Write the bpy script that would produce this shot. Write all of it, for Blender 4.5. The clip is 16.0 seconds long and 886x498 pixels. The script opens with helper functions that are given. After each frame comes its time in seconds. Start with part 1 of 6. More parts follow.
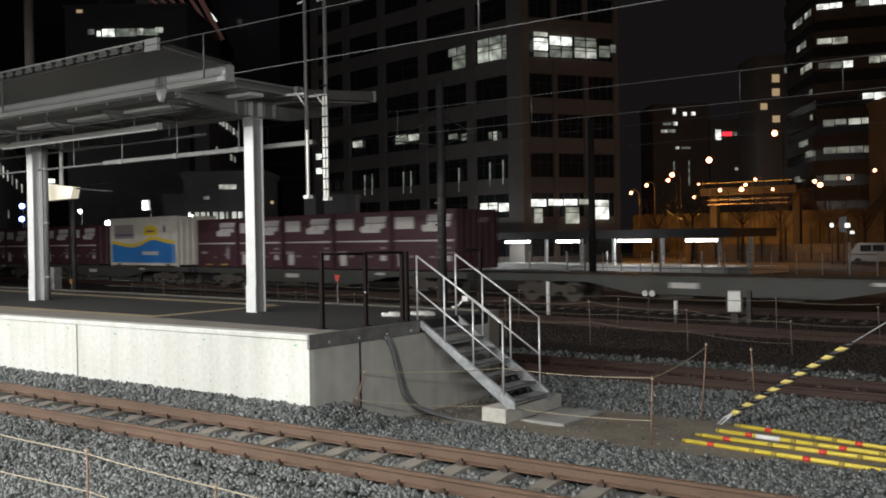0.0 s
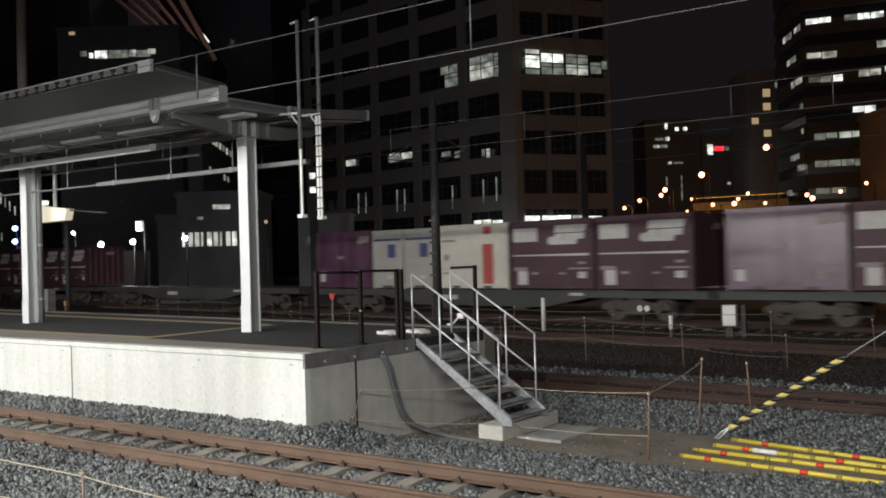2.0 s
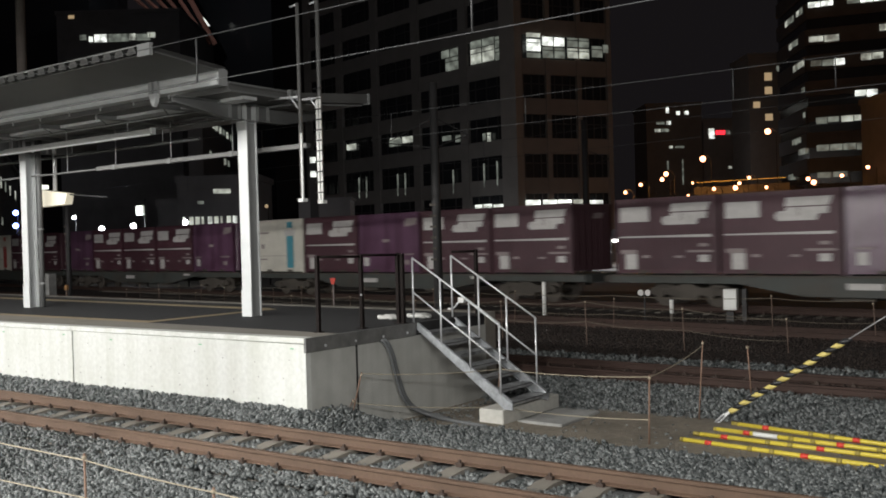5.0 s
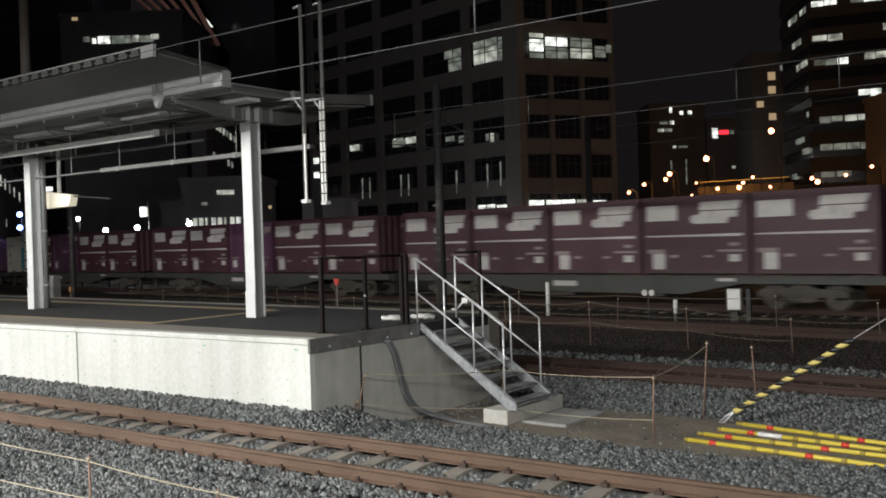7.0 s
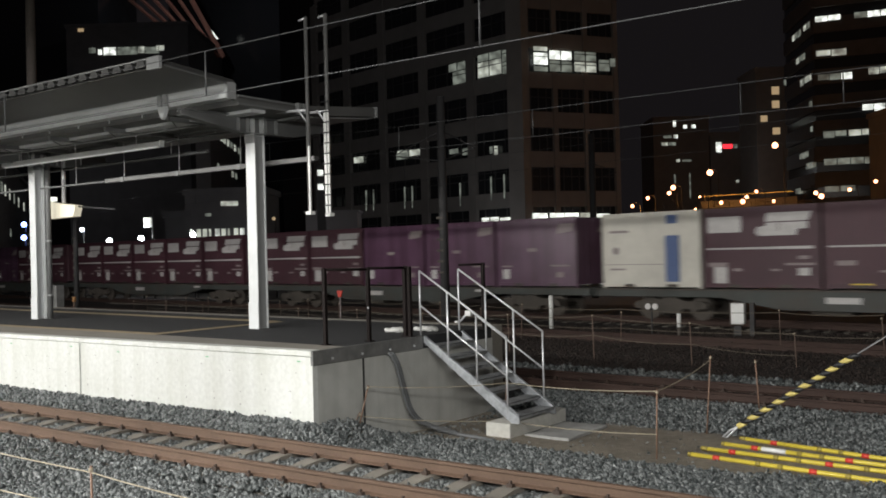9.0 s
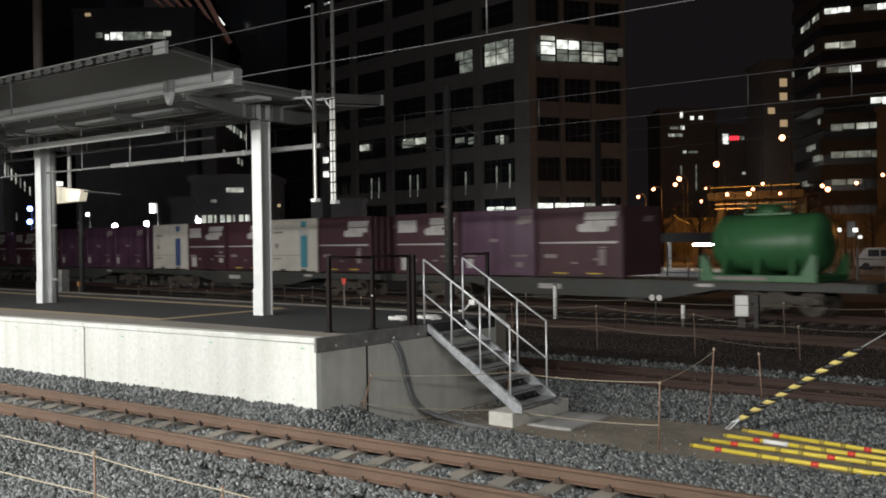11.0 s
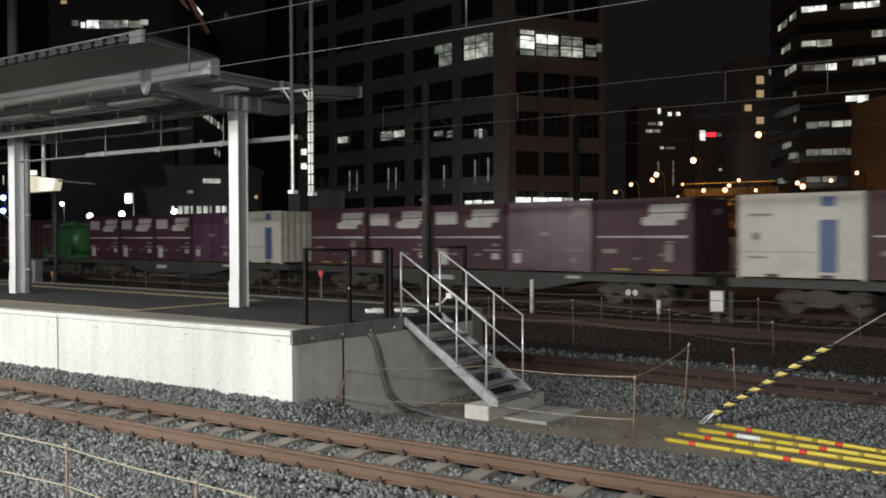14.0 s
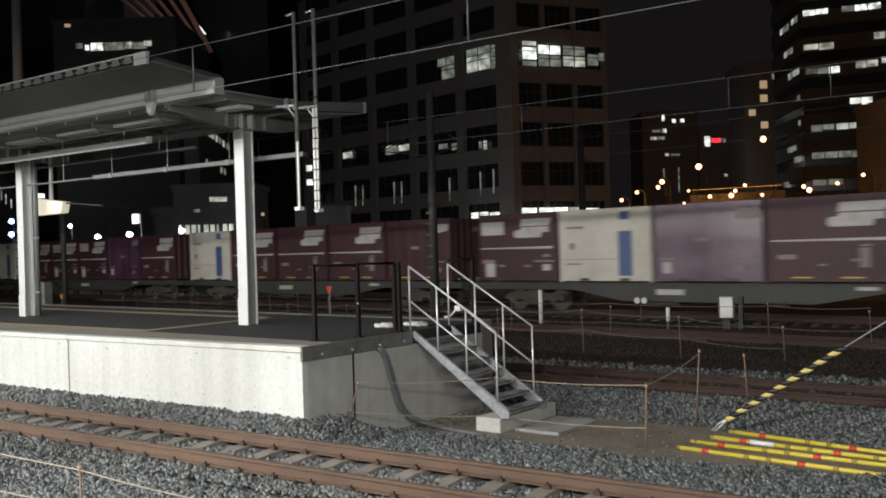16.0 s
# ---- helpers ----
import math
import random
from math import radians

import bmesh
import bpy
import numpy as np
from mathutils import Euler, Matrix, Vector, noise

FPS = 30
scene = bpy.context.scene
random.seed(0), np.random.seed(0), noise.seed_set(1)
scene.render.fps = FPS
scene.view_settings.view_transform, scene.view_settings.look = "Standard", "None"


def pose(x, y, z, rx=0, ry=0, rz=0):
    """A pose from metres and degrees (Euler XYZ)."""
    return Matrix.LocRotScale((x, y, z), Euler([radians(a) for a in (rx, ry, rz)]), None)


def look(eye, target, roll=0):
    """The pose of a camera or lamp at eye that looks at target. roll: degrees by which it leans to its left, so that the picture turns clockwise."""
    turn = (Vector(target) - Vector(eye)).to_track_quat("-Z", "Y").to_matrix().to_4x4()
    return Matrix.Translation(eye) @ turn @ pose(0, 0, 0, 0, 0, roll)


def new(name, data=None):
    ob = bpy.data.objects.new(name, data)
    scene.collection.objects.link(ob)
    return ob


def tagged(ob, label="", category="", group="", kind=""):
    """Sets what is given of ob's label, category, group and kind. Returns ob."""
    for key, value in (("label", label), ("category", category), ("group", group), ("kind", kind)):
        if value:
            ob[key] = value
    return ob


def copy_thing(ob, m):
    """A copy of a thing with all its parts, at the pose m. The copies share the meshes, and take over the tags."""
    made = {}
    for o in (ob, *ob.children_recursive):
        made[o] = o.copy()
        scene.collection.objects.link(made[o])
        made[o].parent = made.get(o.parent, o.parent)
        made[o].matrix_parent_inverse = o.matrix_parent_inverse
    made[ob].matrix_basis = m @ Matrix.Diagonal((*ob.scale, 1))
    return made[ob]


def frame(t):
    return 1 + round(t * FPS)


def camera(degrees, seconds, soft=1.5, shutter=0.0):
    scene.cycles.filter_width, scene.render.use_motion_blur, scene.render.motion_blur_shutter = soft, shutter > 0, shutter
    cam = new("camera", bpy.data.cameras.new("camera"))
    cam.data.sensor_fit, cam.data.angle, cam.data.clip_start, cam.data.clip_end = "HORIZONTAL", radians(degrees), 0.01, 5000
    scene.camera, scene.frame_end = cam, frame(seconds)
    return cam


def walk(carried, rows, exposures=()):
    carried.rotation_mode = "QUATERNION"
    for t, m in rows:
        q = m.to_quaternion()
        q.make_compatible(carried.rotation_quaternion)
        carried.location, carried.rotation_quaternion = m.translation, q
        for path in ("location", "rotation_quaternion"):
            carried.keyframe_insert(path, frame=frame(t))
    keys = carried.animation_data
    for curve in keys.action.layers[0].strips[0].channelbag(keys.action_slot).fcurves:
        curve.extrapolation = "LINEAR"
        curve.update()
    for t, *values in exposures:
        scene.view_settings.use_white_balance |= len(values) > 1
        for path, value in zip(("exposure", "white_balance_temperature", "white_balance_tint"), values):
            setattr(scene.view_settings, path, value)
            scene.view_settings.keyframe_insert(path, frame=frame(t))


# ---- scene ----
cam = camera(49.68, 16.0, soft=1.8, shutter=0.45)


def view(x, y, z, yaw, pitch, roll):
    return pose(x, y, z, 90 + pitch, 0, yaw) @ pose(0, 0, 0, 0, 0, roll)


PATH = [
    (0, 0.010, 0.001, 2.413, 36.516, -0.685, -0.960),
    (0.5, 0.012, -0.008, 2.417, 36.132, -0.589, -1.270),
    (1, 0.008, -0.015, 2.420, 36.159, -0.314, -1.532),
    (1.5, 0.014, -0.018, 2.417, 36.162, 0.104, -1.732),
    (2, 0.014, -0.015, 2.414, 36.148, 0.352, -1.620),
    (2.5, 0.003, 0.001, 2.413, 36.371, 0.383, -1.876),
    (3, 0.004, 0.009, 2.412, 36.593, -0.105, -2.129),
    (3.5, 0.009, 0.009, 2.414, 36.595, -0.403, -2.180),
    (4, 0.007, -0.000, 2.410, 36.433, -0.497, -1.945),
    (6.5, -0.003, 0.002, 2.415, 36.157, -0.606, -1.550),
    (7, -0.000, -0.000, 2.414, 36.427, -0.548, -1.792),
    (7.5, 0.003, -0.014, 2.418, 36.554, -0.386, -1.642),
    (8, 0.001, -0.010, 2.419, 36.697, -0.098, -1.707),
    (8.5, -0.004, -0.009, 2.416, 36.655, 0.149, -1.715),
    (9, -0.004, -0.005, 2.416, 36.597, 0.198, -1.458),
    (9.5, -0.008, 0.014, 2.411, 36.488, -0.156, -1.335),
    (12, -0.002, -0.005, 2.414, 37.023, -0.560, -0.522),
    (12.5, -0.012, 0.003, 2.413, 36.769, -0.536, -0.492),
    (13, -0.012, 0.022, 2.412, 36.416, -0.632, -0.529),
    (13.5, -0.012, 0.013, 2.410, 36.004, -0.776, -0.328),
    (14, -0.009, 0.014, 2.412, 35.565, -0.875, -0.280),
    (14.5, -0.009, 0.018, 2.414, 35.304, -0.883, -0.836),
    (15, -0.002, 0.010, 2.416, 35.713, -0.765, -1.245),
    (15.5, 0.006, 0.005, 2.415, 35.881, -0.553, -1.565),
    (16, 0.000, -0.001, 2.420, 35.989, -0.121, -1.708),
]
walk(cam, [(r[0], view(*r[1:])) for r in PATH])

# ---- night sky and lamps ----
world = bpy.data.worlds.new("night")
scene.world = world
world.use_nodes = True
world.node_tree.nodes["Background"].inputs[0].default_value = (0.011, 0.0095, 0.0105, 1)
world.node_tree.nodes["Background"].inputs[1].default_value = 0.65
scene.view_settings.exposure = 0.0


def lamp(name, kind, at, aim, power, colour, size=0.3, size_y=None):
    data = bpy.data.lights.new(name, kind)
    data.energy, data.color = power, colour
    if kind == "AREA":
        data.shape, data.size, data.size_y = "RECTANGLE", size, size_y or size
    elif kind in ("POINT", "SPOT"):
        data.shadow_soft_size = size
    if kind == "SPOT":
        data.spot_size, data.spot_blend = radians(26), 0.6
    ob = new(name, data)
    ob.matrix_world = look(at, aim)
    return ob


WHITE = (1.0, 0.985, 0.94)
SODIUM = (1.0, 0.42, 0.10)
# tube lights under the roof of the platform on which the camera stands
for x in (-45.5, -38, -30, -21.5, -13.5):
    lamp("tube_lamp_light", "AREA", (x, -1.5, 5.0), (x + 1.0, 8.0, 0.0), 1430 if x > -35 else 800, WHITE, 3.0, 0.25)
# added fill lights out of view, for the ground, end wall and far train
lamp("fill_light", "AREA", (-8.0, -6.0, 11.5), (-8.0, 10.5, -0.2), 1850, WHITE, 1.4, 0.7)
lamp("fill_light", "AREA", (3.0, -2.6, 5.4), (-8.0, 11.0, 0.3), 1500, WHITE, 9.0, 0.8)
lamp("fill_light", "SPOT", (-20.0, -4.0, 11.0), (-44.0, 33.0, 1.8), 8500, (1.0, 0.96, 0.97), 0.8)
# tubes under the island platform roof
for x in (-19.0, -27.0, -35.0):
    lamp("canopy_tube_light", "AREA", (x, 12.3, 4.66), (x, 12.2, 1.0), 8, WHITE, 2.4, 0.12)
# glow of the square's street lamps; the last point, added unseen, tints the office
for x, y, z, w in ((-43.0, 107.0, 9.5, 220), (-46, 98.0, 7.5, 2400), (-41.0, 109.0, 4.2, 1800), (-34.0, 104.0, 4.6, 800), (-27.0, 94.0, 3.2, 260), (-8.0, 72.0, 5.0, 1300)):
    lamp("sodium_light", "POINT", (x, y, z), (x, y, 0), w, SODIUM, 0.5)
# light of the yard and of the shelter on the office front; added unseen fills on the towers and roof ribs
for x, y, z, w in ((-60.0, 42.5, 4.6, 560), (-52.0, 73.0, 1.6, 280), (-36.0, 68.0, 1.6, 260), (-128.0, 74.0, 14.0, 220), (-58.0, 158.0, 14.0, 350), (-124.0, 98.0, 45.0, 1600), (-22.0, 86.0, 3.0, 160)):
    lamp("far_fill_light", "POINT", (x, y, z), (x, y, 0), w, (0.95, 0.97, 1.0), 0.3)


# ---- materials ----
def principled(name, colour, rough=0.6, metal=0.0, grain=0.0, scale=8.0, stain=0.0, stain_scale=0.7, bump=0.0, bump_scale=60.0,
               island=0.0, spec=0.5, streak=0.0, emit=None, power=0.0, dark=None, per_object=0.0, coat=0.0):
    """Noise at two scales over a base colour, with bump."""
    m = bpy.data.materials.new(name)
    m.use_nodes = True
    n, l = m.node_tree.nodes, m.node_tree.links
    b = n["Principled BSDF"]
    b.inputs["Roughness"].default_value = rough
    b.inputs["Metallic"].default_value = metal
    b.inputs["Specular IOR Level"].default_value = spec
    if coat:
        b.inputs["Coat Weight"].default_value, b.inputs["Coat Roughness"].default_value, b.inputs["Coat IOR"].default_value = coat, 0.3, 1.7
    col = n.new("ShaderNodeRGB")
    col.outputs[0].default_value = (*colour, 1)
    out = col.outputs[0]
    tex = n.new("ShaderNodeTexCoord").outputs["Object"]

    def mixed(fac, a, to, amount):
        mix = n.new("ShaderNodeMix")
        mix.data_type = "RGBA"
        sc = n.new("ShaderNodeMath")
        sc.operation = "MULTIPLY"
        sc.inputs[1].default_value = amount
        l.new(fac, sc.inputs[0])
        l.new(sc.outputs[0], mix.inputs[0])
        l.new(a, mix.inputs[6])
        mix.inputs[7].default_value = (*to, 1)
        return mix.outputs[2]

    def noised(s, detail, lo, hi):
        t = n.new("ShaderNodeTexNoise")
        t.inputs["Scale"].default_value, t.inputs["Detail"].default_value = s, detail
        l.new(tex, t.inputs["Vector"])
        r = n.new("ShaderNodeMapRange")
        r.inputs[1].default_value, r.inputs[2].default_value = lo, hi
        l.new(t.outputs["Fac"], r.inputs[0])
        return r.outputs[0]

    d = dark or tuple(c * 0.35 for c in colour)
    if grain:
        out = mixed(noised(scale, 6, 0.35, 0.75), out, tuple(c * 0.55 for c in colour), grain)
    if stain:
        out = mixed(noised(stain_scale, 4, 0.45, 0.8), out, d, stain)
    if streak:
        mp = n.new("ShaderNodeMapping")
        mp.inputs["Scale"].default_value = (5.0, 5.0, 0.25)
        l.new(tex, mp.inputs["Vector"])
        t = n.new("ShaderNodeTexNoise")
        t.inputs["Scale"].default_value, t.inputs["Detail"].default_value = 1.0, 5
        l.new(mp.outputs[0], t.inputs["Vector"])
        r = n.new("ShaderNodeMapRange")
        r.inputs[1].default_value, r.inputs[2].default_value = 0.42, 0.72
        l.new(t.outputs["Fac"], r.inputs[0])
        out = mixed(r.outputs[0], out, d, streak)
    if island:
        geo = n.new("ShaderNodeNewGeometry")
        out = mixed(geo.outputs["Random Per Island"], out, d, island)
    if per_object:
        info = n.new("ShaderNodeObjectInfo")
        out = mixed(info.outputs["Random"], out, d, per_object)
    l.new(out, b.inputs["Base Color"])
    if bump:
        t = n.new("ShaderNodeTexNoise")
        t.inputs["Scale"].default_value, t.inputs["Detail"].default_value = bump_scale, 5
        l.new(tex, t.inputs["Vector"])
        bp = n.new("ShaderNodeBump")
        bp.inputs["Strength"].default_value, bp.inputs["Distance"].default_value = bump, 0.02
        l.new(t.outputs["Fac"], bp.inputs["Height"])
        l.new(bp.outputs[0], b.inputs["Normal"])
    if emit:
        b.inputs["Emission Color"].default_value = (*emit, 1)
        b.inputs["Emission Strength"].default_value = power
        if grain and power < 2:
            # uneven brightness of the rooms behind
            mr = n.new("ShaderNodeMapRange")
            mr.inputs[1].default_value, mr.inputs[2].default_value = 0.35, 0.68
            mr.inputs[3].default_value, mr.inputs[4].default_value = power * 0.25, power * 1.7
            nt = n.new("ShaderNodeTexNoise")
            nt.inputs["Scale"].default_value, nt.inputs["Detail"].default_value = 1.1, 4
            l.new(tex, nt.inputs["Vector"])
            l.new(nt.outputs["Fac"], mr.inputs[0])
            l.new(mr.outputs[0], b.inputs["Emission Strength"])
    return m


M = dict(
    face=principled("pale_concrete", (0.6, 0.61, 0.59), 0.8, grain=0.35, scale=14, stain=0.34, stain_scale=1.1, streak=0.45, dark=(0.4, 0.41, 0.36), bump=0.2, bump_scale=12),
    chalk=principled("green_chalk", (0.2, 0.42, 0.26), 0.9, grain=0.4, scale=40),
    concrete=principled("grey_concrete", (0.49, 0.49, 0.465), 0.85, grain=0.3, scale=4, stain=0.3, stain_scale=1.1, streak=0.3, dark=(0.25, 0.25, 0.23), bump=0.2, bump_scale=30),
    block=principled("footing_concrete", (0.55, 0.54, 0.5), 0.85, grain=0.3, scale=12, stain=0.3, stain_scale=3, bump=0.3, bump_scale=50),
    slab=principled("slab_concrete", (0.33, 0.33, 0.32), 0.85, grain=0.3, scale=12, stain=0.3, stain_scale=3, bump=0.2, bump_scale=50),
    asphalt=principled("platform_asphalt", (0.022, 0.022, 0.024), 0.85, grain=0.5, scale=90, stain=0.3, bump=0.4, bump_scale=200),
    coping=principled("platform_coping", (0.225, 0.207, 0.18), 0.8, grain=0.3, scale=20, stain=0.4, stain_scale=1.5, bump=0.1),
    yellow_line=principled("tactile_yellow", (0.3, 0.235, 0.14), 0.7, grain=0.4, scale=10, stain=0.3),
    edging=principled("edge_strip_steel", (0.2, 0.2, 0.195), 0.5, metal=0.3, grain=0.6, scale=9, stain=0.6, stain_scale=4),
    joint=principled("joint_filler", (0.03, 0.03, 0.03), 0.9, grain=0.3),
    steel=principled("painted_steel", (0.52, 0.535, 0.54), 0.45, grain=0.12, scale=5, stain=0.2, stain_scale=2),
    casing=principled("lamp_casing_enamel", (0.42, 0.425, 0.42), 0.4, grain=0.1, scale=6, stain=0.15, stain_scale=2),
    # greys below the columns' steel, with the canopy's shade put into them
    beam=principled("darkened_beam_paint", (0.25, 0.255, 0.255), 0.5, grain=0.12, scale=5, stain=0.2, stain_scale=2),
    girder=principled("darkened_girder_grey", (0.13, 0.133, 0.132), 0.55, grain=0.15, scale=4, stain=0.3, stain_scale=1.5),
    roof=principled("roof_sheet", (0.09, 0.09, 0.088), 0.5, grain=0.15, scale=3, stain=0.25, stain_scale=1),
    galv=principled("galvanised_steel", (0.62, 0.63, 0.65), 0.36, metal=0.4, grain=0.3, scale=30, stain=0.3, stain_scale=5),
    stringer=principled("spangled_zinc", (0.5, 0.52, 0.55), 0.42, metal=0.5, grain=0.6, scale=16, stain=0.7, stain_scale=4, dark=(0.14, 0.15, 0.16)),
    black=principled("black_paint", (0.018, 0.018, 0.02), 0.45, grain=0.2),
    rustblack=principled("rusty_black_paint", (0.009, 0.006, 0.0055), 0.75, grain=0.3, scale=20, spec=0.15),
    # darker than the near track's rail colour
    darkrail=principled("far_dark_rail", (0.044, 0.023, 0.017), 0.8, grain=0.4, scale=25, stain=0.4, stain_scale=1.5),
    rail=principled("rusty_rail", (0.122, 0.075, 0.05), 0.75, grain=0.4, scale=25, stain=0.5, stain_scale=1.5, bump=0.25, bump_scale=80),
    railtop=principled("dull_rail_head", (0.2, 0.12, 0.09), 0.55, metal=0.2, grain=0.4, scale=30, stain=0.4, stain_scale=2),
    clip=principled("fastening_iron", (0.05, 0.032, 0.024), 0.7, grain=0.3),
    sleeper=principled("sleeper_concrete", (0.235, 0.215, 0.185), 0.85, grain=0.3, scale=15, stain=0.5, stain_scale=3, bump=0.2, per_object=0.4),
    stone=principled("ballast_stone", (0.215, 0.228, 0.228), 0.45, grain=0.4, scale=40, island=1.0, dark=(0.022, 0.028, 0.029), bump=0.25, bump_scale=90),
    ground=principled("ballast_bed", (0.13, 0.135, 0.135), 0.9, grain=0.7, scale=22, stain=0.4, bump=1.0, bump_scale=28),
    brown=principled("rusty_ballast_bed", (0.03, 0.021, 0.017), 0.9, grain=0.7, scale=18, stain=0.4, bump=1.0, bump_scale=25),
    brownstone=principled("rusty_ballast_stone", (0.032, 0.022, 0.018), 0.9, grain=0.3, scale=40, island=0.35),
    dirt=principled("bare_earth", (0.22, 0.19, 0.15), 0.95, grain=0.7, scale=11, stain=0.6, stain_scale=1.7, bump=0.9, bump_scale=45),
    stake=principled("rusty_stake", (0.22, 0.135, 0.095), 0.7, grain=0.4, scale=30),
    # darker copies of stake and rope, dimmer light at the far fence painted in
    dimstake=principled("dimmed_rusty_stake", (0.13, 0.09, 0.07), 0.8, grain=0.4, scale=30),
    dimrope=principled("dimmed_rope", (0.13, 0.11, 0.085), 0.9, grain=0.3),
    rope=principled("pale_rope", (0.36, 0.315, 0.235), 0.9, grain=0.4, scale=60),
    yellow=principled("yellow_paint", (0.62, 0.49, 0.06), 0.4, grain=0.15, scale=12, stain=0.2, stain_scale=4),
    paleyellow=principled("pale_yellow_guard", (0.66, 0.54, 0.17), 0.5, grain=0.2, scale=14, stain=0.25, stain_scale=5),
    clamp=principled("dull_yellow_clamp", (0.28, 0.22, 0.04), 0.6, grain=0.2),
    orangecap=principled("dull_orange_cap", (0.26, 0.13, 0.045), 0.7, grain=0.3),
    red=principled("red_tape", (0.6, 0.05, 0.03), 0.5, grain=0.2),
    white=principled("white_paint", (0.75, 0.75, 0.73), 0.5, grain=0.15, scale=15, stain=0.2, stain_scale=2),
    cable=principled("grey_conduit", (0.12, 0.125, 0.13), 0.5, grain=0.3, scale=30),
    tread=principled("worn_steel_tread", (0.4, 0.41, 0.42), 0.4, metal=0.35, grain=0.5, scale=7, stain=0.75, stain_scale=3.5, dark=(0.03, 0.03, 0.032)),
    plainblock=principled("dull_wall", (0.18, 0.175, 0.18), 0.8, grain=0.3, scale=0.8, stain=0.4, stain_scale=0.3),
    wire=principled("contact_wire", (0.09, 0.092, 0.095), 0.5, metal=0.4),
    pole=principled("dark_pole", (0.034, 0.033, 0.034), 0.7, grain=0.3),
    maroon=principled("maroon_paint", (0.072, 0.026, 0.037), 0.55, grain=0.35, scale=3, stain=0.35, stain_scale=0.9, bump=0.05, per_object=0.3),
    gloss=principled("glossy_maroon_paint", (0.125, 0.062, 0.108), 0.3, grain=0.35, scale=2.5, stain=0.7, stain_scale=0.9, streak=0.6, dark=(0.045, 0.016, 0.03), spec=0.4, bump=0.9, bump_scale=1.5, coat=0.24),
    mark=principled("white_marking", (0.55, 0.53, 0.52), 0.6, grain=0.4, scale=12, stain=0.3, stain_scale=3),
    faded=principled("faded_marking", (0.3, 0.25, 0.25), 0.7, grain=0.5, scale=10, stain=0.3),
    cream=principled("cream_paint", (0.62, 0.595, 0.53), 0.5, grain=0.2, scale=4, stain=0.3, stain_scale=1.2),
    blue=principled("blue_panel", (0.07, 0.115, 0.26), 0.5, grain=0.25, scale=5),
    teal=principled("teal_panel", (0.08, 0.3, 0.38), 0.5, grain=0.25, scale=5),
    redpanel=principled("red_panel", (0.42, 0.07, 0.06), 0.5, grain=0.25, scale=5),
    grey=principled("grey_container", (0.37, 0.36, 0.34), 0.55, grain=0.2, scale=4, stain=0.3),
    navy=principled("navy_band", (0.05, 0.06, 0.16), 0.5),
    green=principled("green_tank", (0.045, 0.155, 0.06), 0.4, grain=0.25, scale=4, stain=0.3),
    wagon=principled("grey_green_wagon", (0.058, 0.064, 0.06), 0.65, grain=0.4, scale=3, stain=0.6, stain_scale=0.8, dark=(0.06, 0.045, 0.035)),
    under=principled("dirty_running_gear", (0.085, 0.073, 0.062), 0.8, stain=0.5, stain_scale=1.5, grain=0.5, scale=8),
    brightblue=principled("bright_blue_paint", (0.04, 0.2, 0.55), 0.45, grain=0.15),
    sun_yellow=principled("yellow_graphic", (0.7, 0.5, 0.05), 0.5),
    facade=principled("dim_facade_tile", (0.23, 0.212, 0.2), 0.8, grain=0.3, scale=0.8, stain=0.3, stain_scale=0.15),
    warmfacade=principled("warm_tinted_facade", (0.2, 0.165, 0.14), 0.8, grain=0.3, scale=0.8, stain=0.3, stain_scale=0.15),
    glass=principled("dark_glass", (0.02, 0.021, 0.024), 0.2, spec=0.5),
    litwin=principled("lit_window", (0.6, 0.6, 0.55), 0.4, emit=(0.95, 1.0, 0.86), power=0.36, grain=0.3, scale=0.6),
    dimwin=principled("dim_window", (0.3, 0.3, 0.28), 0.4, emit=(0.9, 1.0, 0.85), power=0.13, grain=0.3, scale=0.6),
    brightwin=principled("bright_window", (0.6, 0.6, 0.55), 0.4, emit=(0.95, 1.0, 0.92), power=1.1, grain=0.2, scale=0.6),
    warmwin=principled("warm_window", (0.6, 0.5, 0.4), 0.4, emit=(1.0, 0.72, 0.4), power=0.35),
    tube=principled("fluorescent_tube", (0.8, 0.8, 0.8), 0.3, emit=(0.97, 1.0, 0.98), power=15.0),
    whitelamp=principled("white_floodlight", (0.8, 0.8, 0.8), 0.3, emit=(0.9, 0.95, 1.0), power=30.0),
    bluelamp=principled("blue_signal_light", (0.1, 0.1, 0.8), 0.3, emit=(0.2, 0.3, 1.0), power=14.0),
    sodium=principled("sodium_lamp", (0.8, 0.5, 0.2), 0.3, emit=(1.0, 0.4, 0.2), power=7.0),
    redlamp=principled("red_sign_light", (0.8, 0.1, 0.1), 0.3, emit=(1.0, 0.03, 0.05), power=2.2),
    cornerblock=principled("dull_corner_block", (0.085, 0.083, 0.085), 0.85, grain=0.3, scale=0.8, stain=0.3),
    blotchwall=principled("blotched_brown_wall", (0.15, 0.13, 0.085), 0.9, grain=0.7, scale=1.3, stain=1.0, stain_scale=0.35, dark=(0.02, 0.018, 0.015)),
    night_ground=principled("dark_paving", (0.08, 0.075, 0.07), 0.9, grain=0.4, scale=1.0, stain=0.3, stain_scale=0.1),
    bark=principled("bark", (0.06, 0.045, 0.035), 0.9, grain=0.5, scale=15),
    bag=principled("white_sandbag", (0.6, 0.6, 0.58), 0.7, grain=0.3, scale=8, bump=0.5, bump_scale=20),
    diode=principled("amber_line", (0.4, 0.25, 0.1), 0.5, emit=(1.0, 0.5, 0.08), power=0.8),
)


